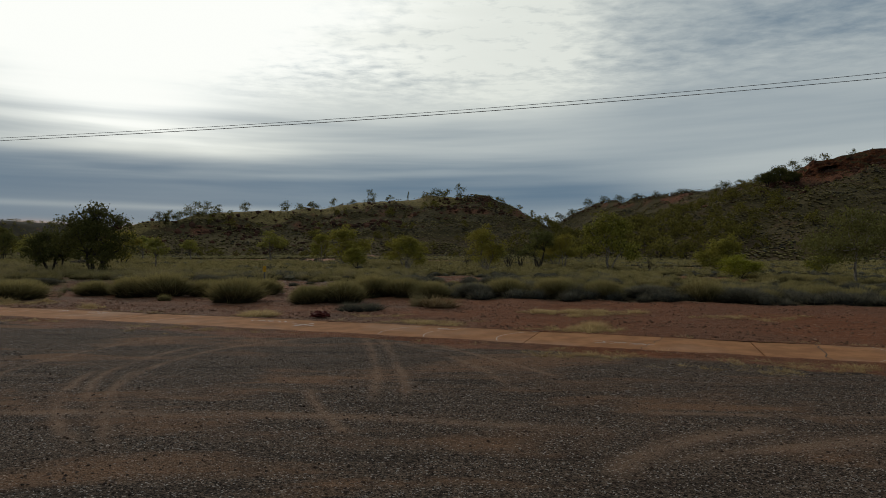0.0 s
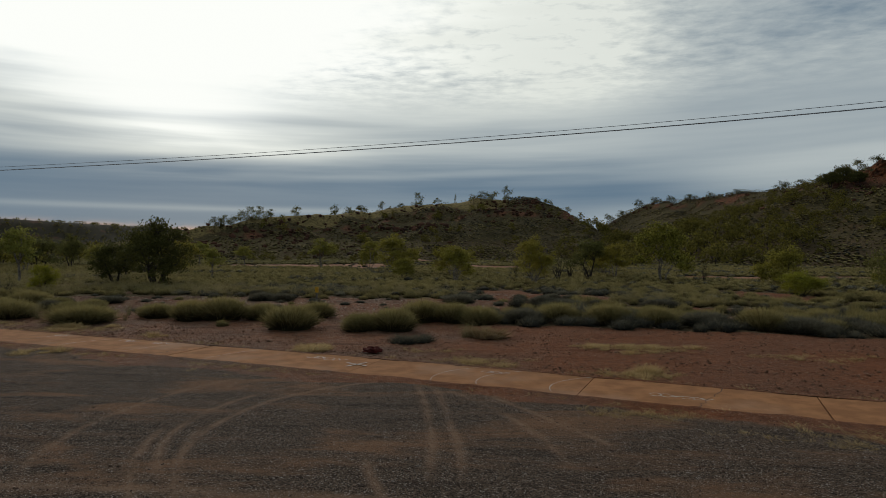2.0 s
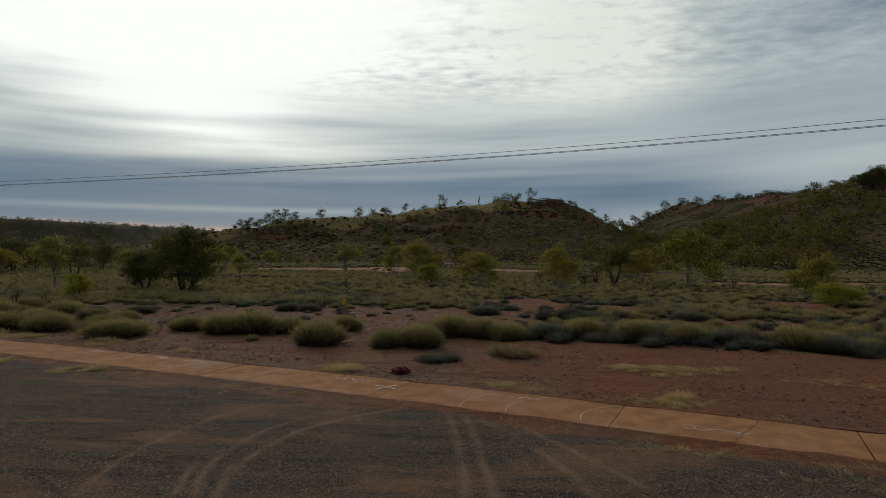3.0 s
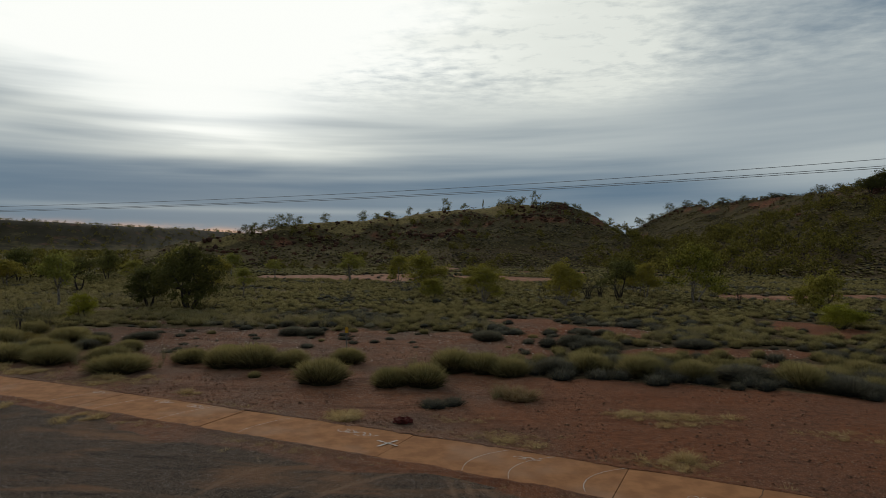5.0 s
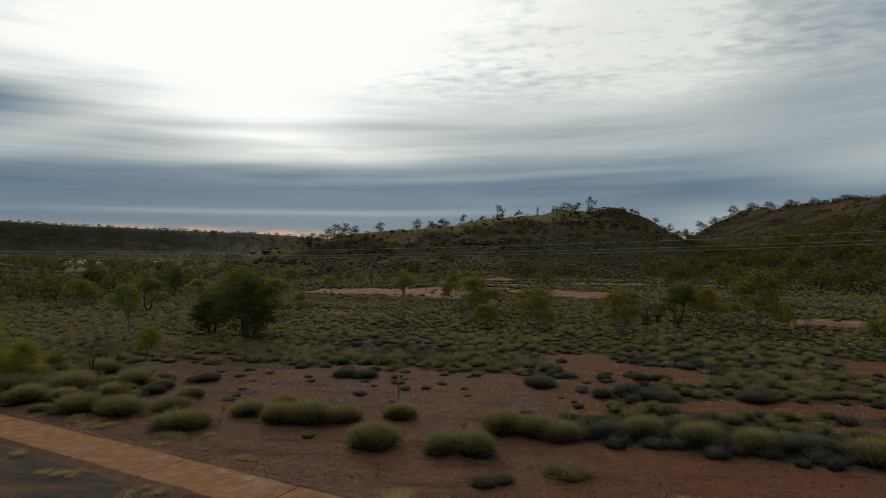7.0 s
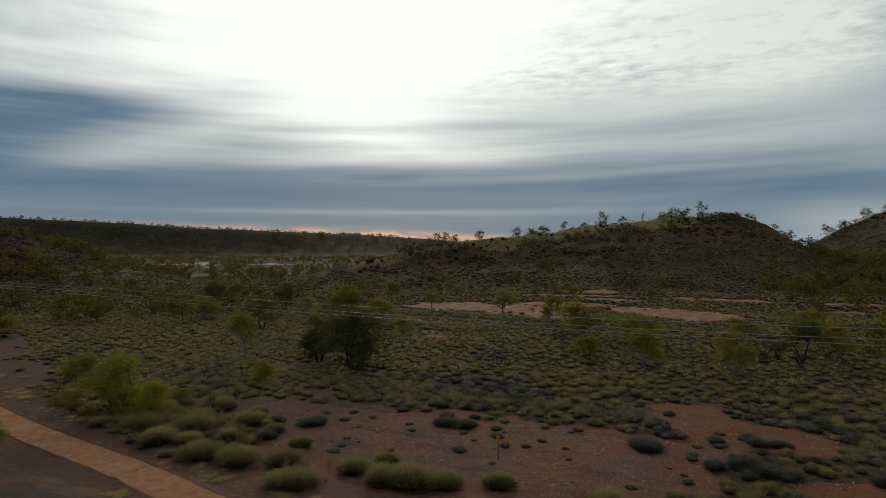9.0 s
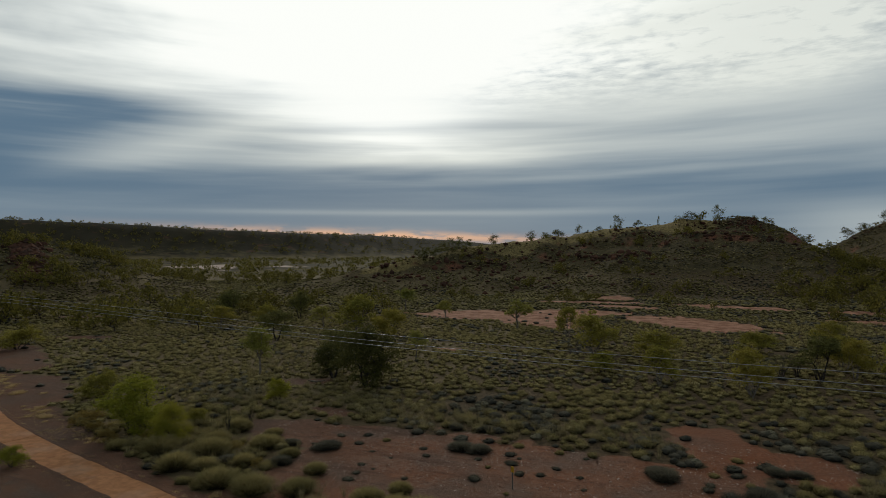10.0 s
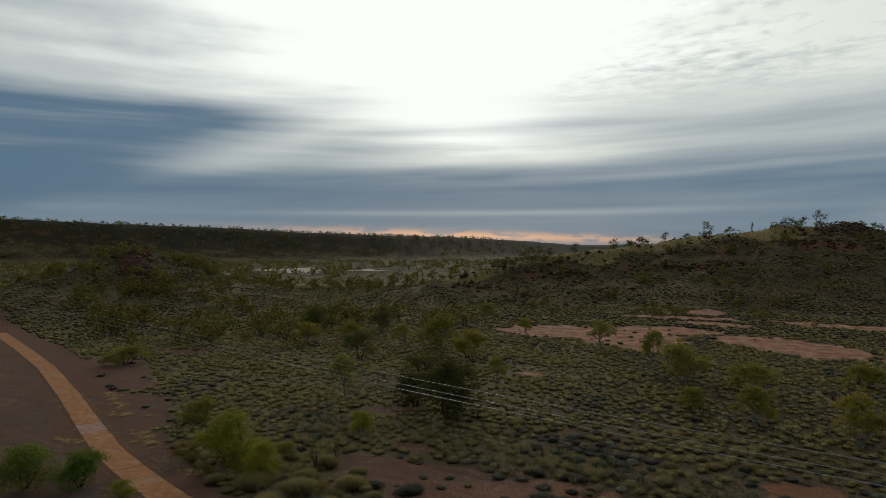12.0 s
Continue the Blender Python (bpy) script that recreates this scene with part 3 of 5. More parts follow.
def ground():
    def steps(lo, hi, fine_lo, fine_hi, step, growth):
        out = list(np.arange(fine_lo, fine_hi + 1e-6, step))
        s = step
        while out[-1] < hi:
            s = min(s * growth, 160)
            out.append(out[-1] + s)
        s = step
        while out[0] > lo:
            s = min(s * growth, 160)
            out.insert(0, out[0] - s)
        return np.array(out)
    xs, ys = steps(-4500, 4500, -32, 26, 0.65, 1.034), steps(-4500, 4500, 6, 44, 0.65, 1.033)
    gx, gy = np.meshgrid(xs, ys)
    gz = land(gx, gy)
    nx, ny = len(xs), len(ys)
    verts = np.stack([gx, gy, gz], -1).reshape(-1, 3)
    i = np.arange(nx * ny).reshape(ny, nx)
    quads = np.stack([i[:-1, :-1], i[:-1, 1:], i[1:, 1:], i[1:, :-1]], -1).reshape(-1, 4)
    me = mesh_of("ground", verts, quads, M_GROUND, smooth=True)
    x, y = gx.ravel(), gy.ravel()
    r = np.hypot(x, y)
    z = gz.ravel()
    gravel = np.clip((line_y(x) - 1.75 - y + 0.5 * waves(x, y, 6, 3)) / 0.9 + 0.5, 0, 1) * (0.5 + 0.5 * np.clip((x + 27) / 8, 0, 1)) * np.clip((x + 130) / 40, 0, 1)
    litter = np.clip((y - front(x) + 0.4) / 1.2, 0, 1) * (1 - inside(BARE, x, y)) * (1 - inside(PANS, x, y))
    gyy, gxx = np.gradient(gz, ys, xs)
    steep = np.hypot(gxx, gyy).ravel()
    cliff = np.clip((steep - 0.55) / 0.3, 0, 1) * (z > 6) * (r < 300) * np.clip(waves(x, y, 18, 25) + 0.5, 0, 1)
    cave = np.exp(-(((x - 97) / 16) ** 2 + ((y - 160) / 12) ** 2))
    cliff = np.maximum(cliff, np.clip(cave * 2 - 0.4, 0, 1) * np.clip((z - 17.5) / 3, 0, 1))
    cliff = np.maximum(cliff, outcrop_at(x, y))
    rim = rim_grass_at(x, y)
    scrub = np.clip(1.3 - along(RANGE, x, y)[0] / 170.0, 0.15, 1)
    pan = inside(PANS, x, y)
    far_pans = inside(SALT_PANS, x, y)
    for name, v in (("gravel", gravel), ("litter", litter), ("slope", np.clip((z - 3) / 4, 0, 1) * np.clip((420 - r) / 60, 0, 1)), ("pan", np.maximum(pan, far_pans)),
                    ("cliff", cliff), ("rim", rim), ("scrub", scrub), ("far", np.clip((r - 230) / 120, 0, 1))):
        a = me.attributes.new(name, "FLOAT", "POINT")
        a.data.foreach_set("value", v.astype(np.float32))
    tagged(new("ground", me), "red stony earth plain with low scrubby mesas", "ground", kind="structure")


def mesh_of(name, verts, faces, mat, smooth=False):
    """A mesh from arrays; all faces have the same number of corners."""
    verts, faces = np.asarray(verts, np.float32), np.asarray(faces, np.int32)
    me = bpy.data.meshes.new(name)
    n, k = faces.shape
    me.vertices.add(len(verts))
    me.vertices.foreach_set("co", verts.ravel())
    me.loops.add(n * k)
    me.loops.foreach_set("vertex_index", faces.ravel())
    me.polygons.add(n)
    me.polygons.foreach_set("loop_start", np.arange(0, n * k, k, dtype=np.int32))
    me.polygons.foreach_set("use_smooth", np.full(n, smooth))
    me.update(calc_edges=True)
    me.materials.append(mat)
    return me


def set_tip(me, tip):
    a = me.attributes.new("tip", "FLOAT", "POINT")
    a.data.foreach_set("value", np.asarray(tip, np.float32))


def part(name, bm, mat, parent, label=""):
    me = bpy.data.meshes.new(name)
    bm.to_mesh(me)
    bm.free()
    me.materials.append(mat)
    ob = new(name, me)
    ob.parent = parent
    return tagged(ob, label)


def part_mesh(name, me, parent, label=""):
    ob = new(name, me)
    ob.parent = parent
    return tagged(ob, label)


ground()


# ---- spinifex ----
def tuft(rng, blades, width, core=True, up=0.25, long=(0.25, 0.5), dome=0.36, ring=9, tone=0.35, levels=4, bulk=0.80):
    """A hummock about 1 m across and half a metre high: verts, triangles, tip values (low where the hummock shades
    itself).
    """
    V, F, T = [], [], []
    if core:
        rings = ((1.0, 0.0), (1.02, 0.32), (0.80, 0.72), (0.42, 0.95)) if levels == 4 else ((1.0, 0.0), (0.82, 0.62))
        for k, (r, h) in enumerate(rings):
            for j in range(ring):
                a = 6.283 * (j + 0.5 * (k % 2)) / ring
                q = 0.43 * bulk * r * rng.uniform(0.8, 1.15)
                V.append((q * math.cos(a), q * math.sin(a), dome * bulk * h * rng.uniform(0.8, 1.15)))
                # core coloured darker low down for its shaded underside, paler on top
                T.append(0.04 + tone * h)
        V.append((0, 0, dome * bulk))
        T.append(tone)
        for k in range(len(rings) - 1):
            for j in range(ring):
                a, b = k * ring + j, k * ring + (j + 1) % ring
                F += [(a, b, b + ring), (a, b + ring, a + ring)]
        for j in range(ring):
            F.append(((len(rings) - 1) * ring + j, (len(rings) - 1) * ring + (j + 1) % ring, len(rings) * ring))
    lobes = rng.uniform(0, 6.283, 3)
    for _ in range(blades):
        a, c = rng.uniform(0, 6.283), math.sqrt(rng.uniform(0, 1))
        swell = 1 + 0.10 * math.sin(2 * a + lobes[0]) + 0.08 * math.sin(3 * a + lobes[1]) + 0.06 * math.sin(5 * a + lobes[2])
        out = np.array((math.cos(a) * c, math.sin(a) * c, math.sqrt(max(1 - c * c, 0)) * 0.9 + up))
        out /= np.linalg.norm(out)
        base = np.array((out[0] * 0.38 * swell, out[1] * 0.38 * swell, out[2] * dome * 0.85)) * rng.uniform(0.7, 1.0)
        base[2] = max(base[2] - 0.10, 0.0)
        lean = out + rng.normal(0, 0.24, 3) + np.array((0, 0, 0.16))
        lean /= np.linalg.norm(lean)
        tip = base + lean * rng.uniform(*long) * (0.62 + 0.2 * c)
        tip[2] = max(tip[2], 0.02)
        side = np.cross(lean, rng.normal(0, 1, 3))
        side *= width * 0.5 / (np.linalg.norm(side) + 1e-6)
        n = len(V)
        V += [tuple(base - side), tuple(base + side), tuple(tip)]
        F.append((n, n + 1, n + 2))
        # blade bases toned down for the shade between blades, tips pale
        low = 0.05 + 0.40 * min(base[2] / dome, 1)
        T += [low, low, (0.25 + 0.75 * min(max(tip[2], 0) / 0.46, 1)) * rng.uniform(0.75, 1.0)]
    return np.array(V), np.array(F), np.array(T)


def strew(name, forms, spots, mat, label, category):
    """Many hummocks as one mesh. spots: rows of x, y, z, turn, width, height."""
    VV, FF, TT, n = [], [], [], 0
    spots = np.asarray(spots)
    for k, (V, F, T) in enumerate(forms):
        s = spots[k::len(forms)]
        if not len(s):
            continue
        c, q = np.cos(s[:, 3])[:, None], np.sin(s[:, 3])[:, None]
        X = s[:, 0:1] + (V[None, :, 0] * c - V[None, :, 1] * q) * s[:, 4:5]
        Y = s[:, 1:2] + (V[None, :, 0] * q + V[None, :, 1] * c) * s[:, 4:5]
        Z = s[:, 2:3] + V[None, :, 2] * s[:, 5:6]
        VV.append(np.stack([X, Y, Z], -1).reshape(-1, 3))
        FF.append((F[None] + (np.arange(len(s)) * len(V))[:, None, None]).reshape(-1, 3) + n)
        TT.append(np.tile(T, len(s)))
        n += len(V) * len(s)
    me = mesh_of(name, np.concatenate(VV), np.concatenate(FF), mat)
    set_tip(me, np.concatenate(TT))
    return tagged(new(name, me), label, category, kind="stuff")


def view_fan(x, y):
    """The part of the plain that the flight overlooks."""
    a = np.degrees(np.arctan2(x, y))
    return (a > -70) & (a < 40)


def scatter(rng, r0, r1, gap):
    n = int(np.ceil(2 * r1 / gap))
    i, j = np.meshgrid(np.arange(n), np.arange(n))
    x = (i.ravel() + rng.uniform(-0.5, 0.5, n * n)) * gap - r1
    y = (j.ravel() + rng.uniform(-0.5, 0.5, n * n)) * gap
    r = np.hypot(x, y)
    a = np.degrees(np.arctan2(x, y))
    keep = (r >= r0) & (r < r1) & view_fan(x, y) & (y > front(x)) & ((r < 238) | ((a > 6) & (a < 27)))
    x, y = x[keep], y[keep]
    bare = np.maximum(inside(BARE, x, y), inside(PANS, x, y))
    thin = 0.5 + 0.5 * waves(x, y, 9.0, 41)
    keep = ((bare < 0.35) | (rng.uniform(0, 1, len(x)) < np.where(y > 80, 0.012, 0.05))) & (rng.uniform(0, 1, len(x)) < 0.72 + 0.28 * thin)
    return x[keep], y[keep]


NEAREST = []


def in_sight(x, y):
    """Not behind a crest, for an eye some 14 m above the forecourt."""
    top = np.full(len(x), -1e9)
    for s in np.linspace(0.35, 0.97, 14):
        top = np.maximum(top, (land(x * s, y * s) - 14.0) / s)
    return land(x, y) - 14.0 > top - 1.5


def spinifex_plain():
    rng = np.random.RandomState(4)
    #  from, to, spacing, blades, blade width, sizes, paleness, sides, levels
    belts = ((15, 48, 0.80, 210, 0.021, (0.70, 1.40), 0.44, 7, 4), (48, 108, 0.80, 34, 0.050, (0.8, 1.45), 0.64, 6, 2), (108, 315, 0.80, 1, 0.12, (0.8, 1.4), 0.55, 5, 2))
    for r0, r1, gap, blades, width, size, tone, ring, levels in belts:
        x, y = scatter(rng, r0, r1, gap)
        if r0 > 100:                         # thin out the slopes that face away
            seen = in_sight(x, y) | (rng.uniform(0, 1, len(x)) < 0.12)
            seen &= rng.uniform(0, 1, len(x)) > np.maximum(0.85 * rim_grass_at(x, y), 0.7 * outcrop_at(x, y))
            x, y = x[seen], y[seen]
        z = land(x, y)
        w = rng.uniform(*size, len(x)) * (0.9 + 0.25 * waves(x, y, 12, 17))
        if r0 > 100:                         # smaller on the stony slopes
            w = w * (1 - 0.25 * np.clip(z / 4.0, 0, 1))
        h = w * rng.uniform(0.8, 1.15, len(x)) * np.clip(1.1 - 0.22 * w, 0.6, 1.0) * (1.2 if r0 > 100 else 1.08)
        rows = np.stack([x, y, z - 0.02, rng.uniform(0, 6.28, len(x)), w, h], 1)
        bare = np.maximum(inside(BARE, x, y), inside(PANS, x, y))
        old = waves(x, y, 17, 51) + 2.2 * bare + 0.5 * rng.normal(0, 1, len(x)) + 0.55 * np.exp(-((y - 36) / 5) ** 2) + 1.1 * np.exp(-((x - 1) / 5) ** 2 - ((y - 36) / 3.5) ** 2)
        old = old - 0.45 * (x < -18)
        old = (old + 1.9 * (x > 0) * np.exp(-((y - front(x) - 0.8) / 1.8) ** 2) > 0.62)
        if r0 < 20:                          # the nearest stand as things of their own
            close = np.argsort(np.hypot(x, y))[:230]
            NEAREST.extend((*rows[i], bool(old[i])) for i in close)
            rest = np.ones(len(x), bool)
            rest[close] = False
            rows, old = rows[rest], old[rest]
        forms = [tuft(rng, blades, width, ring=ring, tone=tone, levels=levels, long=(0.24, 0.44), up=0.22, bulk=0.74 if r0 < 100 else 0.86) for _ in range(6)]
        grey = [tuft(rng, int(blades * 0.9), width, up=0.1, long=(0.18, 0.34), ring=ring, tone=tone, levels=levels, bulk=0.76 if r0 < 100 else 0.86) for _ in range(5)]
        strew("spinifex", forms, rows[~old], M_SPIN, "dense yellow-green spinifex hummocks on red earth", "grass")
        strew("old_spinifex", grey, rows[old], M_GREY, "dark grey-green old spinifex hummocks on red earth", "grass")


# hummocks that stand singly beyond the footpath: x, y, width, height
GREEN_NEAR = [(-6.8, 20.2, 2.2, 0.95), (-4.4, 20.2, 1.7, 0.75), (-3.3, 20.2, 2.0, 0.85), (-6.9, 23.8, 1.5, 0.75), (-2.6, 22.8, 2.1, 0.95), (-1.5, 22.6, 1.9, 0.85), (-0.5, 22.3, 1.8, 0.8),
              (-11.5, 22.6, 1.9, 0.9), (-10.2, 22.5, 2.3, 1.0), (-8.9, 23.1, 1.7, 0.75), (-13.2, 23.3, 1.9, 0.65), (-14.7, 21.0, 2.6, 0.8), (-16.6, 23.0, 1.9, 0.7), (-18.6, 22.3, 2.6, 0.85),
              (-9.4, 20.7, 0.6, 0.35), (2.4, 23.3, 2.0, 0.85), (4.2, 22.7, 2.0, 0.95), (5.8, 22.4, 1.9, 0.85), (9.2, 21.8, 1.9, 0.95), (-12.3, 24.6, 1.3, 0.55), (-17.2, 25.3, 1.4, 0.6),
              (-20.6, 22.4, 2.5, 0.85), (-22.6, 23.7, 1.6, 0.7), (-24.1, 23.2, 2.3, 0.9), (-26.9, 24.9, 2.7, 0.95), (-29.4, 24.4, 1.5, 0.6), (-21.2, 24.9, 1.5, 0.65),
              (-23.9, 25.6, 2.6, 0.95), (-25.2, 27.3, 1.7, 0.75), (-19.9, 26.9, 1.3, 0.55), (-22.0, 27.6, 2.3, 0.85), (-28.4, 27.9, 1.9, 0.8), (-25.6, 29.6, 2.1, 0.8), (-22.9, 29.4, 1.2, 0.5), (-19.3, 16.3, 1.3, 0.4), (-18.2, 16.0, 1.0, 0.32), (-20.4, 16.9, 0.9, 0.3)]
GREY_NEAR = [(1.1, 23.0, 1.6, 0.75), (3.3, 24.0, 1.7, 0.7), (5.0, 23.8, 1.7, 0.7), (7.6, 22.7, 2.3, 0.65), (10.2, 20.9, 2.1, 0.75), (3.3, 29.2, 2.6, 0.65), (7.9, 29.6, 2.1, 0.6), (-1.6, 30.9, 1.9, 0.7),
             (-11.9, 31.2, 1.7, 0.65), (-10.9, 31.2, 1.5, 0.6), (-13.6, 34.7, 1.2, 0.45), (-11.8, 34.9, 1.4, 0.5), (-9.2, 31.3, 0.9, 0.3), (-8.8, 30.1, 0.9, 0.35), (1.6, 32.3, 0.9, 0.3),
             (3.3, 33.4, 1.3, 0.5), (4.3, 33.4, 1.2, 0.45), (2.4, 29.8, 1.7, 0.7), (-1.9, 31.2, 1.5, 0.55), (-19.6, 25.8, 1.2, 0.6), (-18.8, 28.7, 1.9, 0.5), (-17.6, 30.1, 0.8, 0.3), (-22.2, 25.0, 1.5, 0.5), (-25.3, 24.6, 1.3, 0.5), (-20.9, 28.4, 1.2, 0.45)]


def near_hummocks():
    rng = np.random.RandomState(8)
    for k in range(64):                      # small ones dotted over the bare ground
        x, y, w = rng.uniform(-21, 5), rng.uniform(24.5, 35), rng.uniform(0.3, 0.85)
        if inside(BARE, x, y) > 0.4:
            (GREEN_NEAR if k % 3 == 0 else GREY_NEAR).append((x, y, w, w * rng.uniform(0.35, 0.5)))
    for rows, mat, label, up, long in ((GREEN_NEAR, M_SPIN, "yellow-green spinifex hummock with fine upright blades", 0.35, (0.20, 0.42)),
                                       (GREY_NEAR, M_GREY, "low dark grey spinifex hummock on bare earth", 0.2, (0.20, 0.40))):
        meshes, few = [], []
        for k in range(4):
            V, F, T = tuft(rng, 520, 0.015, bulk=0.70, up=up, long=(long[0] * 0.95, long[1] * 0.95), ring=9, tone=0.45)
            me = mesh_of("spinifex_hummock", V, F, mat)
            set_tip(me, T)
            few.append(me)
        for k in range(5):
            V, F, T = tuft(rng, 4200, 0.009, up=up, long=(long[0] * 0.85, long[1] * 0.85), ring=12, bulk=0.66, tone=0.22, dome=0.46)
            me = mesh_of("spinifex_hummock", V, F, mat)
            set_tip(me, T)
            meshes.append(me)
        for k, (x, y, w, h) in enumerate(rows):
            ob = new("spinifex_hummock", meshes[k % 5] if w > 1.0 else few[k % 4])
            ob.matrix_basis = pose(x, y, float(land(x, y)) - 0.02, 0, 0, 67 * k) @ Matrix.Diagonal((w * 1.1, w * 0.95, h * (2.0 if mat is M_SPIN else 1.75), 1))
            tagged(ob, label, "grass clump", "spinifex hummocks by the path")
        for k, (x, y, z, turn, w, h, old) in enumerate(NEAREST):
            if old == (mat is M_GREY):
                ob = new("spinifex_hummock", few[k % 4])
                ob.matrix_basis = pose(x, y, z, 0, 0, math.degrees(turn)) @ Matrix.Diagonal((w, w, h * 1.15, 1))
                tagged(ob, label, "grass clump", "spinifex hummocks by the path")


spinifex_plain()
near_hummocks()


# straw-dry grass along the footpath and in loose patches: x, y, reach, count
STRAW = [(3.4, 17.3, 0.9, 60), (4.5, 17.0, 1.0, 70), (8.0, 16.0, 1.2, 60), (3.0, 13.5, 0.8, 60), (-1.7, 16.2, 0.6, 25), (-0.6, 14.9, 0.9, 50), (-13.9, 19.6, 1.6, 110), (-18.0, 20.6, 1.2, 70),
         (-34, 25.3, 2.5, 90), (-40, 27.5, 3.0, 90), (-32.5, 20.8, 2.0, 70), (-9.5, 15.4, 1.2, 60), (5.2, 9.2, 1.4, 50), (2.5, 10.2, 0.9, 40), (7.5, 8.2, 1.0, 30), (-5.0, 13.6, 1.4, 40)]


def dry_grass():
    rng = np.random.RandomState(12)
    forms = [tuft(rng, 46, 0.03, core=False, up=0.1, long=(0.3, 0.9), dome=0.12) for _ in range(5)]
    rows = []
    for cx, cy, reach, count in STRAW:
        for _ in range(count):
            x, y = cx + rng.normal(0, reach * 0.6), cy + rng.normal(0, reach * 0.22)
            rows.append((x, y))
    for side, count in ((1.05, 420), (-1.05, 520)):
        for _ in range(count):
            x = rng.uniform(-60, 14)
            if rng.uniform() < 0.35 + 0.45 * math.sin(x * 1.1) ** 2:
                rows.append((x, line_y(x) + side * rng.uniform(0.92, 1.25)))
    rows = [(x, y) for x, y in rows if abs(y - line_y(x)) > 0.95]
    x, y = np.array(rows).T
    n = len(x)
    w = rng.uniform(0.14, 0.42, n)
    strew("dry_grass", forms, np.stack([x, y, land(x, y) - 0.01, rng.uniform(0, 6.28, n), w, w * rng.uniform(0.2, 0.5, n)], 1), M_STRAW,
          "straw-coloured dry grass tufts beside the footpath", "grass")


dry_grass()


def tall_grass():
    """Thin upright grass that stands among the hummocks."""
    rng = np.random.RandomState(19)
    forms = [tuft(rng, 60, 0.012, core=False, up=1.2, long=(0.7, 1.5), dome=0.2) for _ in range(5)]
    rows = []
    for cx, cy, rx, ry, n in ((-22, 37, 9, 3.0, 150), (-12, 36.5, 8, 1.6, 110), (-26, 27, 4, 2.6, 60), (-2, 36, 6, 2.0, 60), (8, 33, 6, 2.0, 60), (-17, 22.8, 3, 1.0, 30), (-1, 23.2, 2.5, 0.6, 16), (-13, 33.5, 5, 2.0, 90), (-24, 30, 5, 2.5, 70), (-23.5, 25, 3.5, 1.6, 45), (-0.9, 18.7, 0.3, 0.2, 5), (-38, 50, 9, 7, 240), (-31, 38, 6, 4, 120), (-40, 36, 8, 3, 90)):
        rows += [(cx + rng.normal(0, rx * 0.6), cy + rng.normal(0, ry * 0.6)) for _ in range(n)]
    x, y = np.array(rows).T
    keep = inside(BARE, x, y) < 0.3
    x, y = x[keep], y[keep]
    n = len(x)
    w = rng.uniform(0.35, 0.75, n)
    strew("tall_grass", forms, np.stack([x, y, land(x, y) - 0.01, rng.uniform(0, 6.28, n), w, rng.uniform(0.45, 0.85, n)], 1), M_WISP, "thin upright pale grass among the hummocks", "grass")


tall_grass()


def single_tuft(name, x, y, w, h, mat, label, blades=420, long=(0.3, 0.6), up=0.3, seed=3):
    rng = np.random.RandomState(seed)
    V, F, T = tuft(rng, blades, 0.02, up=up, long=long)
    me = mesh_of(name, V, F, mat)
    set_tip(me, T)
    ob = new(name, me)
    ob.matrix_basis = pose(x, y, float(land(x, y)) - 0.02, 0, 0, 40 * seed) @ Matrix.Diagonal((w, w * 0.85, h * 1.5, 1))
    return tagged(ob, label, "grass clump")


single_tuft("grass_clump", -0.2, 18.8, 1.8, 0.52, M_TAN, "orange-brown dry grass clump on red earth", seed=3)
single_tuft("grass_clump", -2.6, 17.5, 1.0, 0.42, M_GREY, "grey-green low grass clump on stony earth", seed=4)
single_tuft("grass_clump", -2.1, 17.9, 0.9, 0.42, M_GREY, "grey-green low grass clump on stony earth", seed=5)
single_tuft("grass_clump", -4.75, 16.0, 1.2, 0.26, M_STRAW, "pale straw grass clump beside the footpath", seed=6)


# knots of straw tussocks beside the footpath: x, y, reach
KNOTS = [(-13.9, 19.5, 1.0), (-19.0, 20.9, 0.6), (-17.8, 20.6, 0.6), (-17.9, 17.1, 0.5), (-10.4, 17.9, 0.5), (-5.0, 16.3, 0.5), (-11.8, 15.2, 0.5), (3.2, 13.6, 0.6), (-0.3, 14.5, 0.4), (3.2, 17.5, 0.5),
         (4.0, 16.9, 0.7), (-52.0, 32.6, 1.6), (-45.0, 24.7, 1.2), (-39.3, 27.0, 0.8), (-56.4, 34.6, 1.3), (-15.2, 16.0, 0.4), (-48.0, 30.6, 1.2), (-42.0, 28.4, 1.0), (-20.6, 17.8, 0.5), (-31.9, 24.8, 0.6)]


def straw_tussocks():
    rng = np.random.RandomState(55)
    forms = []
    for _ in range(5):
        V, F, T = tuft(rng, 240, 0.022, up=0.15, long=(0.3, 0.7), dome=0.26, bulk=0.5, tone=0.7)
        me = mesh_of("straw_tussock", V, F, M_STRAW)
        set_tip(me, T)
        forms.append(me)
    k = 0
    for cx, cy, reach in KNOTS:
        for _ in range(round(4 + 5 * reach)):
            x, y, w = cx + rng.normal(0, reach * 0.8), cy + rng.normal(0, reach * 0.45), rng.uniform(0.35, 0.85) * (0.8 + 0.25 * reach)
            if abs(y - line_y(x)) < 1.05 + 0.3 * w:
                continue
            ob = new("straw_tussock", forms[k % 5])
            ob.matrix_basis = pose(x, y, float(land(x, y)) - 0.03, 0, 0, 77 * k) @ Matrix.Diagonal((w, w * 0.8, w * rng.uniform(0.35, 0.65), 1))
            tagged(ob, "low tussock of pale straw grass beside the footpath", "grass clump", "straw tussocks by the path")
            k += 1


straw_tussocks()


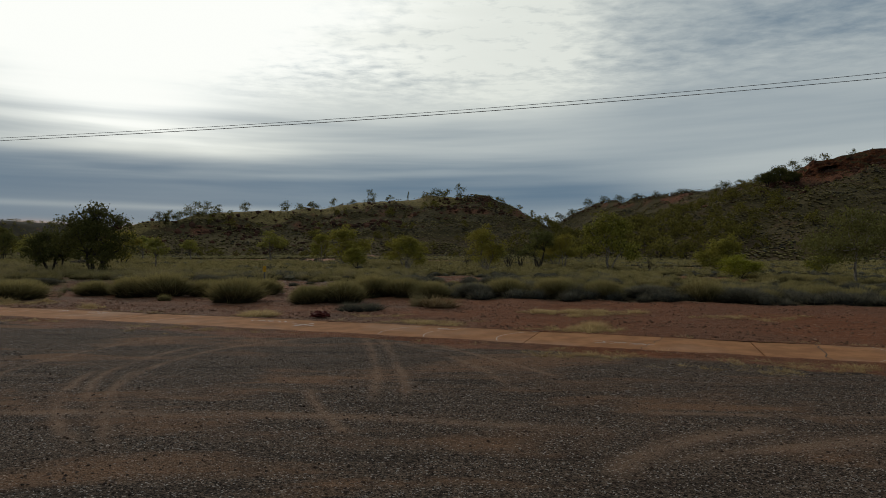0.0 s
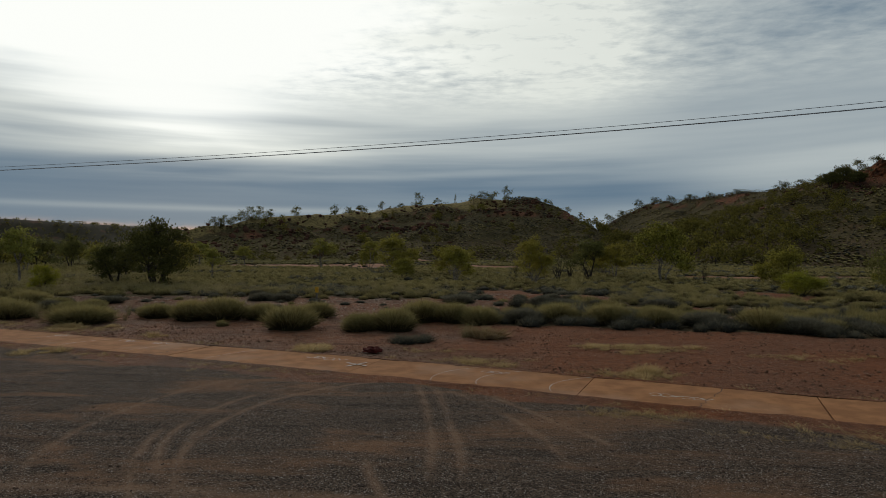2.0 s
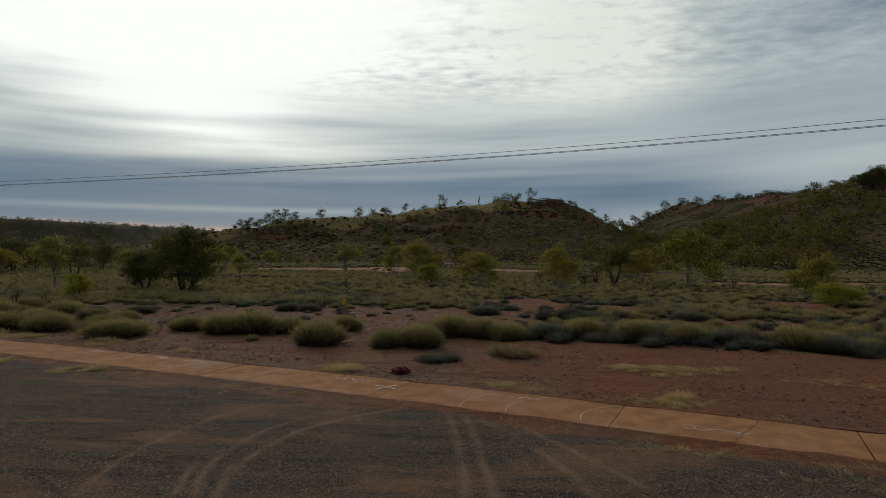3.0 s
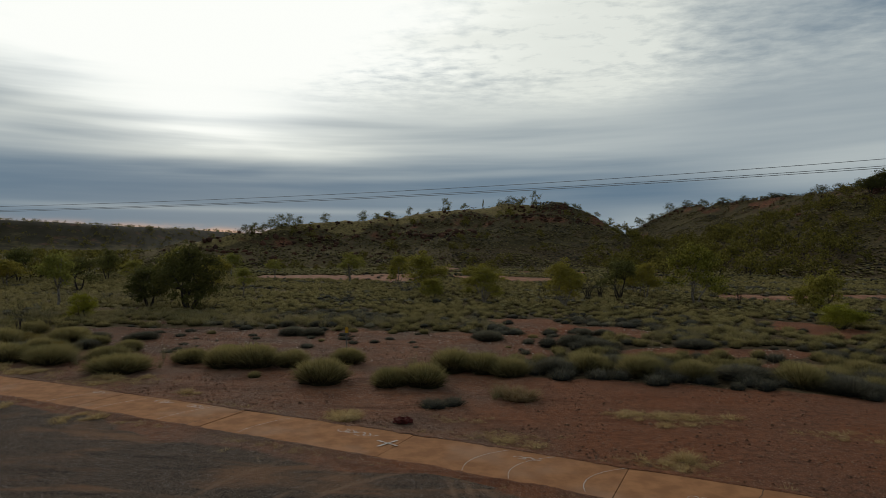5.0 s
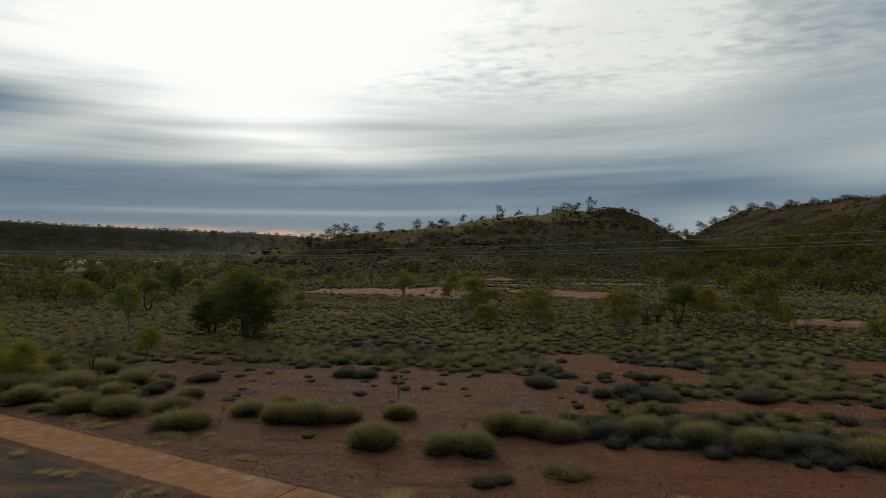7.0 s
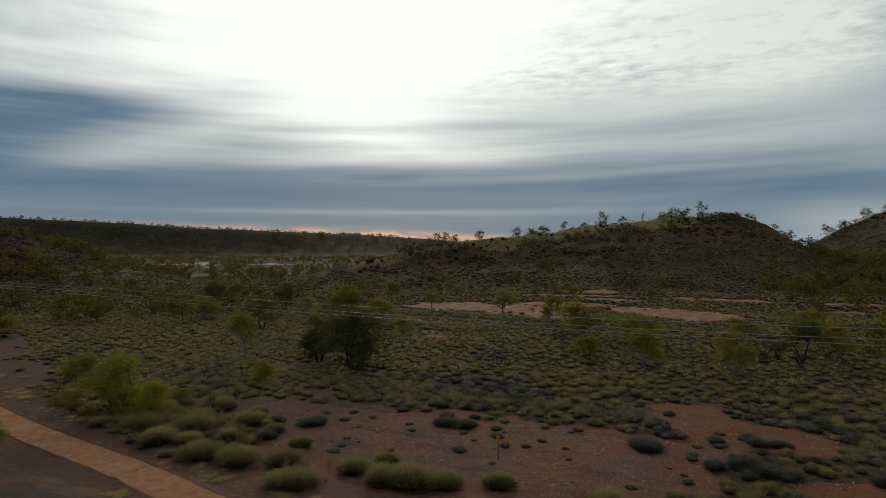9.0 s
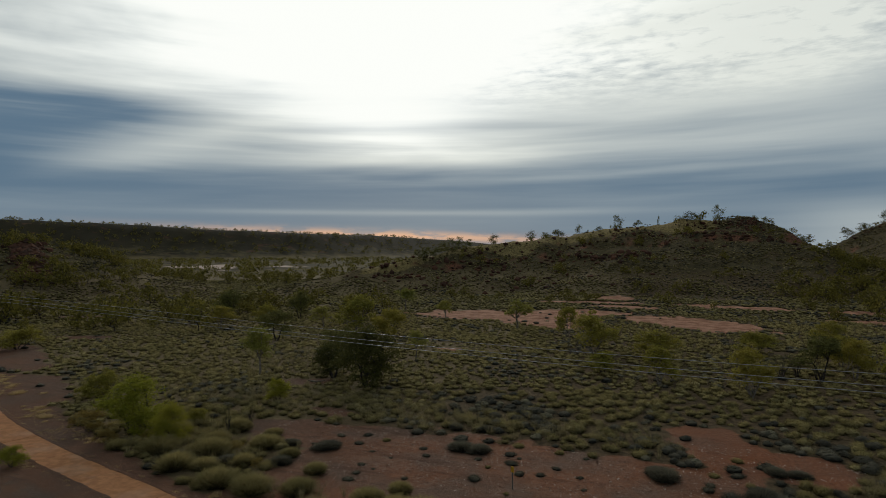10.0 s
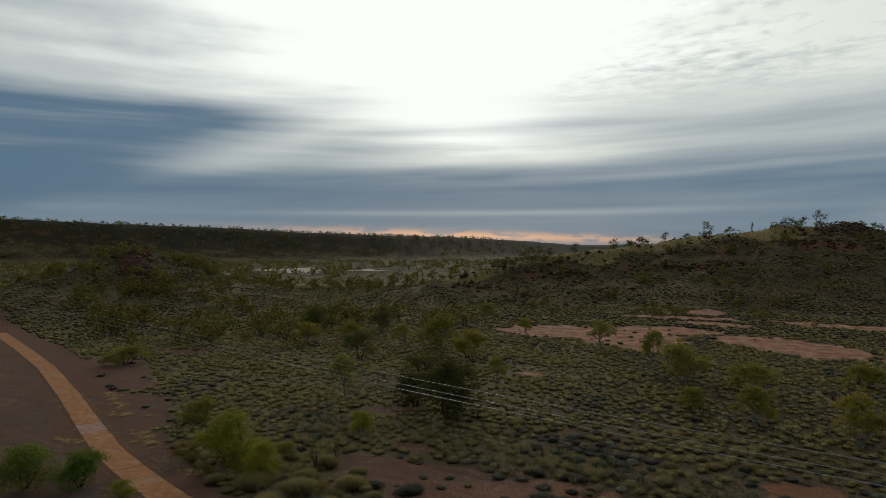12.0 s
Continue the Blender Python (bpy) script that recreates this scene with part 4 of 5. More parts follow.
# ---- trees and shrubs ----
def tube(V, F, pts, radii, sides=6):
    """Adds a tapered limb along pts."""
    n = len(V)
    for k, (p, r) in enumerate(zip(pts, radii)):
        d = (pts[min(k + 1, len(pts) - 1)] - pts[max(k - 1, 0)]).normalized()
        u = d.cross(Vector((0.3, 0.9, 0.2))).normalized()
        v = d.cross(u)
        for j in range(sides):
            a = 6.283 * j / sides
            V.append(p + (u * math.cos(a) + v * math.sin(a)) * r)
    for k in range(len(pts) - 1):
        for j in range(sides):
            a, b = n + k * sides + j, n + k * sides + (j + 1) % sides
            F.append((a, b, b + sides, a + sides))


def grow(seed, stems, spread, fork, lobes, clumps, leaves, leaf, clump, low, flat=0.75, droop=0.3, thick=0.028, sides=6, lobe=0.19, twigs=True):
    """Trunk and crown arrays of a plant one metre high and about `spread` wide: limbs end in lobes of leaf clumps, with gaps between them."""
    rng = random.Random(seed)
    V, F = [], []
    r = thick / math.sqrt(stems)
    heads = []
    for s in range(stems):
        a = 6.283 * (s + rng.uniform(-0.3, 0.3)) / stems
        tilt = spread * rng.uniform(0.07, 0.16) if stems > 1 else rng.uniform(0.0, 0.06)
        p = Vector((0.02 * math.cos(a), 0.02 * math.sin(a), -0.03))
        q = Vector((tilt * math.cos(a), tilt * math.sin(a), fork * rng.uniform(0.85, 1.15)))
        m = p.lerp(q, 0.5) + Vector((rng.uniform(-0.03, 0.03), rng.uniform(-0.03, 0.03), 0))
        tube(V, F, [p, m, q], [r * 1.25, r, r * 0.8], sides)
        heads.append(q)
    blobs = []
    turn0 = rng.uniform(0, 6.283)
    for i in range(lobes):
        size = spread * lobe * rng.uniform(0.72, 1.25)
        reach = math.sqrt((i + 0.35) / lobes) * rng.uniform(0.85, 1.08)
        a = turn0 + i * 2.4 + rng.uniform(-0.35, 0.35)
        room = max(spread * 0.5 - size * 0.9, 0.05)
        top = 1.0 - size * flat
        bottom = low + size * flat * 0.8
        h = bottom + max(top - bottom, 0.0) * ((1 - reach * reach) ** 0.5 if reach < 1 else 0.0) * rng.uniform(0.72, 1.0)
        if i % 3 == 2:
            h = bottom + (h - bottom) * rng.uniform(0.2, 0.7)
        c = Vector((room * reach * math.cos(a), room * reach * math.sin(a), h))
        q = min(heads, key=lambda v: (v - c).length)
        m2 = q.lerp(c, 0.5) + Vector((rng.uniform(-1, 1), rng.uniform(-1, 1), rng.uniform(-1, 0.3))) * 0.05
        tube(V, F, [q, m2, c], [r * 0.62, r * 0.44, r * 0.22], max(3, sides - 2))
        blobs.append((c, size))
    LV, LF = [], []
    total = sum(size * size for _, size in blobs)
    for c, size in blobs:
        for _ in range(max(2, round(clumps * size * size / total))):
            d = Vector((rng.gauss(0, 1), rng.gauss(0, 1), rng.gauss(0.25, 0.9))).normalized() * rng.uniform(0.45, 1.05)
            e = c + Vector((d.x, d.y, d.z * flat)) * size
            if twigs:
                tube(V, F, [c, c.lerp(e, 0.55) + Vector((0, 0, 0.012)), e], [r * 0.18, r * 0.12, r * 0.05], 3)
            near = clump * rng.uniform(0.6, 1.35)
            for _ in range(int(leaves * rng.uniform(0.5, 1.4))):
                d = Vector((rng.gauss(0, 0.5), rng.gauss(0, 0.5), rng.gauss(0, 0.34)))
                o = e + d * near
                w = Vector((rng.uniform(-1, 1), rng.uniform(-1, 1), rng.uniform(-1, 0.6) - droop)).normalized()
                u = w.cross(Vector((rng.uniform(-1, 1), rng.uniform(-1, 1), rng.uniform(-1, 1)))).normalized()
                k = leaf * rng.uniform(0.6, 1.3)
                n = len(LV)
                LV += [o - w * k * 0.5, o + u * k * 0.28, o + w * k * 0.5, o - u * k * 0.28]
                LF.append((n, n + 1, n + 2, n + 3))
    return V, F, LV, LF


def plant(name, label, category, seed, wood, leaf_mat, **shape):
    """One tree or shrub, a metre high, as an Empty with trunk and crown; copies take it from here."""
    V, F, LV, LF = grow(seed, **shape)
    ob = new(name)
    part_mesh("trunk", mesh_of("trunk", V, F, wood, smooth=True), ob)
    if LF:
        part_mesh("crown", mesh_of("crown", LV, LF, leaf_mat), ob)
    return tagged(ob, label, category)


GUM = dict(stems=3, spread=1.1, fork=0.28, lobes=11, clumps=100, leaves=60, leaf=0.038, clump=0.10, low=0.12, thick=0.024, lobe=0.16)
KINDS = {
    "gum": ("gum_tree", "small olive-green gum tree with forked pale trunk", "tree", M_BARK, M_LEAF, GUM),
    "dusky": ("gum_tree", "spreading dull olive gum tree with dark trunk", "tree", M_BARK_DARK, M_LEAF_OLIVE,
              dict(stems=2, spread=1.2, fork=0.36, lobes=9, clumps=88, leaves=60, leaf=0.038, clump=0.105, low=0.22, thick=0.026)),
    "dark": ("gum_tree", "dense dark-green bushy tree with several dark stems", "tree", M_BARK_DARK, M_LEAF_DARK,
             dict(stems=4, spread=1.2, fork=0.26, lobes=15, clumps=170, leaves=62, leaf=0.034, clump=0.105, low=0.10, thick=0.040, lobe=0.17)),
    "pale": ("gum_tree", "slender young gum tree with thin pale-green crown", "tree", M_BARK, M_LEAF_PALE,
             dict(stems=1, spread=0.8, fork=0.36, lobes=7, clumps=52, leaves=50, leaf=0.042, clump=0.10, low=0.32, thick=0.022, lobe=0.2)),
    "bushy": ("gum_shrub", "rounded yellow-olive shrub branching from the ground", "shrub", M_BARK_DARK, M_LEAF,
              dict(stems=4, spread=1.3, fork=0.20, lobes=11, clumps=84, leaves=62, leaf=0.048, clump=0.13, low=0.02, thick=0.03)),
    "lime": ("wattle_shrub", "bright lime-green feathery wattle shrub", "shrub", M_BARK_DARK, M_LEAF_LIME,
             dict(stems=5, spread=1.25, fork=0.22, lobes=15, clumps=150, leaves=74, leaf=0.034, clump=0.13, low=0.0, thick=0.026, droop=0.0, lobe=0.2)),
    "green": ("wattle_shrub", "fresh green feathery wattle shrub", "shrub", M_BARK_DARK, M_LEAF_GREEN,
              dict(stems=5, spread=1.25, fork=0.22, lobes=15, clumps=150, leaves=74, leaf=0.034, clump=0.13, low=0.0, thick=0.026, droop=0.0, lobe=0.2)),
    "gold": ("dry_shrub", "low golden-brown dry shrub", "shrub", M_BARK_DARK, M_LEAF_GOLD,
             dict(stems=5, spread=1.6, fork=0.25, lobes=9, clumps=50, leaves=60, leaf=0.06, clump=0.17, low=0.0, thick=0.03)),
    "burnt": ("burnt_shrub", "leafless dark burnt shrub with upright twigs", "shrub", M_BARK_DARK, M_LEAF_DARK,
              dict(stems=10, spread=0.7, fork=0.42, lobes=14, clumps=90, leaves=5, leaf=0.03, clump=0.12, low=0.20, thick=0.026)),
    "ridge": ("ridge_tree", "thin-crowned gum tree on the ridge line", "tree", M_BARK_DARK, M_LEAF_OLIVE,
              dict(stems=2, spread=1.15, fork=0.26, lobes=7, clumps=42, leaves=34, leaf=0.052, clump=0.15, low=0.0, thick=0.020, sides=4, lobe=0.2)),
}
KINDS["bare"] = ("bare_shrub", "leafless pale shrub with thin forked twigs", "shrub", M_BARK, M_LEAF_DARK,
                 dict(stems=7, spread=1.1, fork=0.45, lobes=14, clumps=70, leaves=0, leaf=0.03, clump=0.1, low=0.3, thick=0.035))
KINDS["airy"] = ("gum_tree", "open olive gum tree with a slim pale trunk", "tree", M_BARK, M_LEAF_OLIVE,
                 dict(stems=1, spread=1.25, fork=0.42, lobes=11, clumps=90, leaves=74, leaf=0.032, clump=0.13, low=0.22, thick=0.013, droop=0.8))
KINDS["rimbush"] = ("ridge_bush", "low dark rounded bush on the ridge line", "shrub", M_BARK_DARK, M_LEAF_DARK,
                    dict(stems=3, spread=1.4, fork=0.2, lobes=7, clumps=38, leaves=34, leaf=0.062, clump=0.18, low=0.02, thick=0.03, sides=4))
STOCK = {k: [] for k in KINDS}


def put_plant(kind, k, x, y, h, w, group, sink=0.0, turn=None):
    name, label, category, wood, leaf_mat, shape = KINDS[kind]
    pool = STOCK[kind]
    m = pose(x, y, float(land(x, y)) - 0.02 - sink, 0, 0, 79 * k if turn is None else turn) @ Matrix.Diagonal((1.1 * w / shape["spread"], 1.1 * w / shape["spread"], h * 1.06, 1))
    if len(pool) < 4:
        ob = plant(name, label, category, 100 * len(kind) + 7 * len(pool) + ord(kind[0]), wood, leaf_mat, **shape)
        tagged(ob, group=group)
        pool.append(ob)
        ob.matrix_basis = m
    else:
        first = pool[k % 4]
        ob = copy_thing(first, m @ Matrix.Diagonal((1 / first.scale[0], 1 / first.scale[1], 1 / first.scale[2], 1)))
    return ob


TREES_WEST = [("dark", -24.1, 42.6, 4.9, 5.6), ("dark", -28.6, 44.6, 3.2, 4.0), ("dusky", -33.2, 53.4, 3.4, 4.5), ("pale", -34.9, 42.9, 4.1, 3.2), ("dusky", -46.9, 60.7, 3.8, 5.0),
              ("gum", -42.6, 72.2, 4.9, 6.3), ("bushy", -35.2, 67.4, 3.8, 4.5), ("pale", -26.2, 56.0, 2.9, 2.3), ("dusky", -58.4, 81.3, 4.4, 4.4), ("dusky", -67.6, 76.0, 4.6, 5.4),
              ("pale", -49.8, 102.0, 3.8, 4.2), ("pale", -22.9, 81.3, 4.0, 4.2), ("pale", -36.0, 87.5, 3.0, 3.0), ("pale", -48.2, 72.4, 3.3, 3.3), ("gum", -15.2, 76.2, 3.9, 3.4),
              ("gum", -61.3, 67.1, 3.4, 4.5), ("gum", -56.0, 70.0, 3.6, 4.0)]
TREES_EAST = [("gum", -10.1, 65.0, 4.2, 6.2), ("bushy", -7.8, 54.6, 2.2, 2.5), ("gum", -3.9, 62.8, 3.1, 5.5), ("gum", -3.0, 52.6, 3.1, 3.2), ("gum", 3.5, 50.4, 3.7, 3.9),
              ("bushy", 5.3, 70.4, 2.4, 4.4), ("burnt", 2.5, 62.8, 1.6, 1.2), ("gum", 14.4, 53.0, 5.2, 5.2), ("dusky", 9.3, 58.8, 3.8, 3.9), ("gum", 11.7, 59.4, 3.5, 3.3), ("burnt", 7.5, 59.0, 2.1, 2.2),
              ("bushy", 22.0, 48.6, 3.0, 3.7), ("lime", 18.1, 37.4, 1.6, 2.8), ("burnt", 17.9, 53.2, 1.7, 1.2), ("airy", 21.3, 31.6, 3.9, 5.4), ("bushy", 29.1, 47.1, 1.5, 2.6),
              ("gum", 13.0, 77.6, 2.9, 4.7), ("bare", 3.5, 49.6, 1.5, 1.6), ("burnt", 6.2, 57.6, 2.2, 3.0), ("burnt", 8.9, 57.2, 2.0, 2.4), ("bare", -3.0, 51.6, 1.6, 1.4), ("gum", 11.8, 64.4, 3.3, 4.2), ("dark", 89, 163.5, 4.6, 6.5), ("dark", 85, 161, 4.0, 5.5), ("dark", 90.5, 159, 3.6, 5.0)]
SHRUBS = [("lime", -31.2, 26.9, 3.3, 4.0), ("bushy", -40.4, 32.0, 2.1, 3.0), ("lime", -27.6, 26.2, 2.4, 2.2), ("lime", -27.8, 36.2, 1.8, 1.8), ("burnt", -25.7, 28.8, 1.9, 1.0),
          ("bushy", -69.5, 44.8, 2.4, 5.4), ("green", -38.0, 18.5, 2.7, 3.6), ("green", -35.6, 20.2, 2.4, 3.0), ("lime", -31.8, 20.3, 1.1, 1.4), ("gold", -34.1, 26.2, 1.3, 2.2),
          ("gold", -31.0, 24.9, 0.8, 1.4), ("bushy", -29.2, 29.9, 1.0, 1.6), ("gold", -28.0, 25.6, 0.9, 1.5), ("gold", -23.0, 26.4, 0.6, 1.1), ("gold", -20.3, 24.9, 0.5, 1.0), ("burnt", -25.9, 31.0, 1.3, 1.2)]
k = 0
for group, rows in (("trees on the spinifex plain", TREES_WEST), ("trees on the spinifex plain", TREES_EAST), ("shrubs by the footpath", SHRUBS)):
    for kind, x, y, h, w in rows:
        put_plant(kind, k, x, y, h, w, group)
        k += 1


def crest_at(line, tan):
    """The place where the plan line of a crest crosses the bearing x = tan * y."""
    for (ax, ay, *_), (bx, by, *_) in zip(line, line[1:]):
        fa, fb = ax - tan * ay, bx - tan * by
        if fa * fb <= 0:
            s = fa / (fa - fb)
            return ax + s * (bx - ax), ay + s * (by - ay)
    return None


# trees along the two rims: bearing, height, width
RIM_WEST = [(-0.46, 3.0, 5.0), (-0.447, 3.4, 4.0), (-0.432, 2.8, 3.8), (-0.416, 3.5, 4.4), (-0.40, 3.6, 5.0), (-0.385, 3.8, 3.6), (-0.368, 2.6, 3.4), (-0.323, 3.4, 4.0), (-0.257, 3.4, 4.0), (-0.234, 2.4, 3.4), (-0.21, 2.4, 4.6), (-0.179, 3.0, 3.0),
            (-0.146, 1.7, 3.0), (-0.119, 4.4, 4.4), (-0.087, 2.0, 3.0), (-0.057, 3.0, 1.0), (-0.011, 2.8, 7.0), (0.026, 4.9, 4.2), (0.075, 2.0, 3.0), (0.088, 3.0, 4.0), (0.106, 3.2, 4.4),
            (0.122, 3.0, 4.0), (0.134, 4.4, 5.6)]
RIM_EAST = [(0.19, 3.6, 6.0), (0.208, 3.2, 6.0), (0.236, 3.4, 6.0), (0.263, 3.0, 5.4), (0.286, 2.8, 5.0), (0.314, 1.8, 5.0), (0.346, 2.2, 4.0), (0.392, 1.4, 8.0), (0.457, 3.0, 6.0),
            (0.484, 2.0, 5.0), (0.512, 2.6, 4.6), (0.552, 4.4, 8.0), (0.572, 3.6, 5.0), (0.60, 2.9, 5.0), (0.668, 2.6, 2.4), (0.70, 1.4, 5.0)]
for line, rows in ((MESA, RIM_WEST), (BLUFF, RIM_EAST)):
    for tan, h, w in rows:
        at = crest_at(line, tan)
        if at:
            put_plant("rimbush" if w > 1.5 * h else "ridge", k, at[0], at[1], h + 0.6, w, "trees on the rim", sink=1.0)
            k += 1


def far_woods():
    """Scrub of the valley and the slopes as one sheet of small trees."""
    rng = np.random.RandomState(77)
    forms, small = [], []
    for kind, seed in (("gum", 5), ("gum", 9), ("bushy", 3), ("bushy", 8), ("pale", 2)):
        for pool, clumps, leaves, leaf, clump in ((forms, 26, 10, 0.12, 0.17), (small, 6, 3, 0.34, 0.22)):
            shape = dict(KINDS[kind][5])
            shape.update(stems=1, fork=0.2, low=0.08, spread=1.3, thick=0.018, lobes=6, clumps=clumps, leaves=leaves, leaf=leaf, clump=clump, sides=3, twigs=False, lobe=0.2)
            pool.append([np.array(a) for a in grow(seed, **shape)])
    rows = []
    def add(n, test, h):
        for _ in range(n * 30):
            if n <= 0:
                break
            x, y, ok = test()
            if ok:
                rows.append((x, y, rng.uniform(*h)))
                n -= 1
    def fan(a0, a1, r0, r1):
        a, r = radians(rng.uniform(a0, a1)), math.sqrt(rng.uniform(r0 * r0, r1 * r1))
        return r * math.sin(a), r * math.cos(a)
    def valley():
        x, y = fan(-66, -27, 88, 250)
        return x, y, float(along(MESA, np.array(x), np.array(y))[0]) > 38 and waves(x, y, 40, 61) > -0.35 and inside(PANS, x, y) < 0.1 and y > line_y(x) + 12
    def beyond():
        x, y = fan(-70, -18, 250, 800)
        return x, y, waves(x, y, 60, 63) > 0.0
    def gully():
        x, y = fan(6, 25, 105, 215)
        return x, y, waves(x, y, 26, 65) > -0.4 and float(land(x, y)) < 9
    def slopes():
        x, y = fan(-22, 36, 120, 230)
        return x, y, waves(x, y, 30, 67) > 0.05
    def band():
        x, y = fan(13, 28.5, 125, 200)
        return x, y, waves(x, y, 20, 66) > -0.5 and float(land(x, y)) > 2
    def knoll():
        x, y = -142 + rng.normal(0, 26), 84 + rng.normal(0, 16)
        return x, y, y > line_y(x) + 12
    def crest():
        s = rng.randint(len(RANGE) - 1)
        a, b, u = RANGE[s], RANGE[s + 1], rng.uniform()
        return a[0] + u * (b[0] - a[0]) + rng.normal(0, 14), a[1] + u * (b[1] - a[1]) + rng.normal(0, 14), True
    def range_foot():
        x, y = fan(-72, -22, 800, 1350)
        return x, y, waves(x, y, 45, 69) > -0.1 and float(land(x, y)) > 6.0
    add(260, valley, (2.5, 5.2))
    add(1700, beyond, (1.8, 4.6))
    add(130, gully, (2.5, 5.0))
    add(110, band, (2.0, 4.2))
    add(240, slopes, (1.2, 3.4))
    add(14, knoll, (2.0, 3.6))
    add(90, crest, (1.8, 4.2))
    add(2300, range_foot, (2.2, 5.5))
    for what, mat, pick in (("trunks", M_BARK_DARK, (0, 1)), ("scrub", M_SCRUB, (2, 3))):
        VV, FF, n = [], [], 0
        for i, (x, y, h) in enumerate(rows):
            form = (forms if x * x + y * y < 250 ** 2 else small)[i % 5]
            V, F = form[pick[0]], form[pick[1]]
            if what == "trunks" and x * x + y * y > 220 ** 2:      # far off, the stem alone
                V, F = V[:9], F[:6]
            t = i * 1.7
            w = h * (0.8 + 0.35 * ((i * 37) % 10) / 10)
            z = float(land(x, y))
            VV.append(np.stack([x + (V[:, 0] * math.cos(t) - V[:, 1] * math.sin(t)) * w, y + (V[:, 0] * math.sin(t) + V[:, 1] * math.cos(t)) * w, z - 0.1 + V[:, 2] * h], 1))
            FF.append(F + n)
            n += len(V)
        tagged(new("far_" + what, mesh_of("far_" + what, np.concatenate(VV), np.concatenate(FF), mat)),
               "scattered olive-green scrub trees of the valley and slopes" if what == "scrub" else "thin dark trunks of distant scrub trees", "trees", kind="stuff")


far_woods()


# ---- stones and crags ----
def lump(rng, rough=0.25):
    bm = bmesh.new()
    bmesh.ops.create_icosphere(bm, subdivisions=1, radius=1.0)
    V = np.array([v.co * (1 + rng.uniform(-rough, rough)) for v in bm.verts])
    F = np.array([[v.index for v in f.verts] for f in bm.faces])
    bm.free()
    return V, F


def chip(rng):
    V = np.array([(1, 0, 0), (-0.5, 0.87, 0), (-0.5, -0.87, 0), (0, 0, 0.8), (0, 0, -0.5)]) * rng.uniform(0.7, 1.2, (5, 1))
    return V, np.array([(0, 1, 3), (1, 2, 3), (2, 0, 3), (1, 0, 4), (2, 1, 4), (0, 2, 4)])


def stones(name, forms, x, y, size, mat, label, sink=0.25, tall=(0.5, 0.9), lift=0.0):
    rng = np.random.RandomState(len(x))
    VV, FF, n = [], [], 0
    z = land(x, y) + lift
    for k, (V, F) in enumerate(forms):
        i = np.arange(k, len(x), len(forms))
        t, s = rng.uniform(0, 6.28, len(i))[:, None], size[i][:, None]
        a, b = s * rng.uniform(0.7, 1.3, (len(i), 1)), s * rng.uniform(0.7, 1.3, (len(i), 1))
        h = s * rng.uniform(*tall, (len(i), 1))
        X = x[i][:, None] + V[None, :, 0] * np.cos(t) * a - V[None, :, 1] * np.sin(t) * b
        Y = y[i][:, None] + V[None, :, 0] * np.sin(t) * a + V[None, :, 1] * np.cos(t) * b
        Z = z[i][:, None] + (V[None, :, 2] + sink) * h
        VV.append(np.stack([X, Y, Z], -1).reshape(-1, 3))
        FF.append((F[None] + (np.arange(len(i)) * len(V))[:, None, None]).reshape(-1, 3) + n)
        n += len(V) * len(i)
    tagged(new(name, mesh_of(name, np.concatenate(VV), np.concatenate(FF), mat)), label, "stones", kind="stuff")


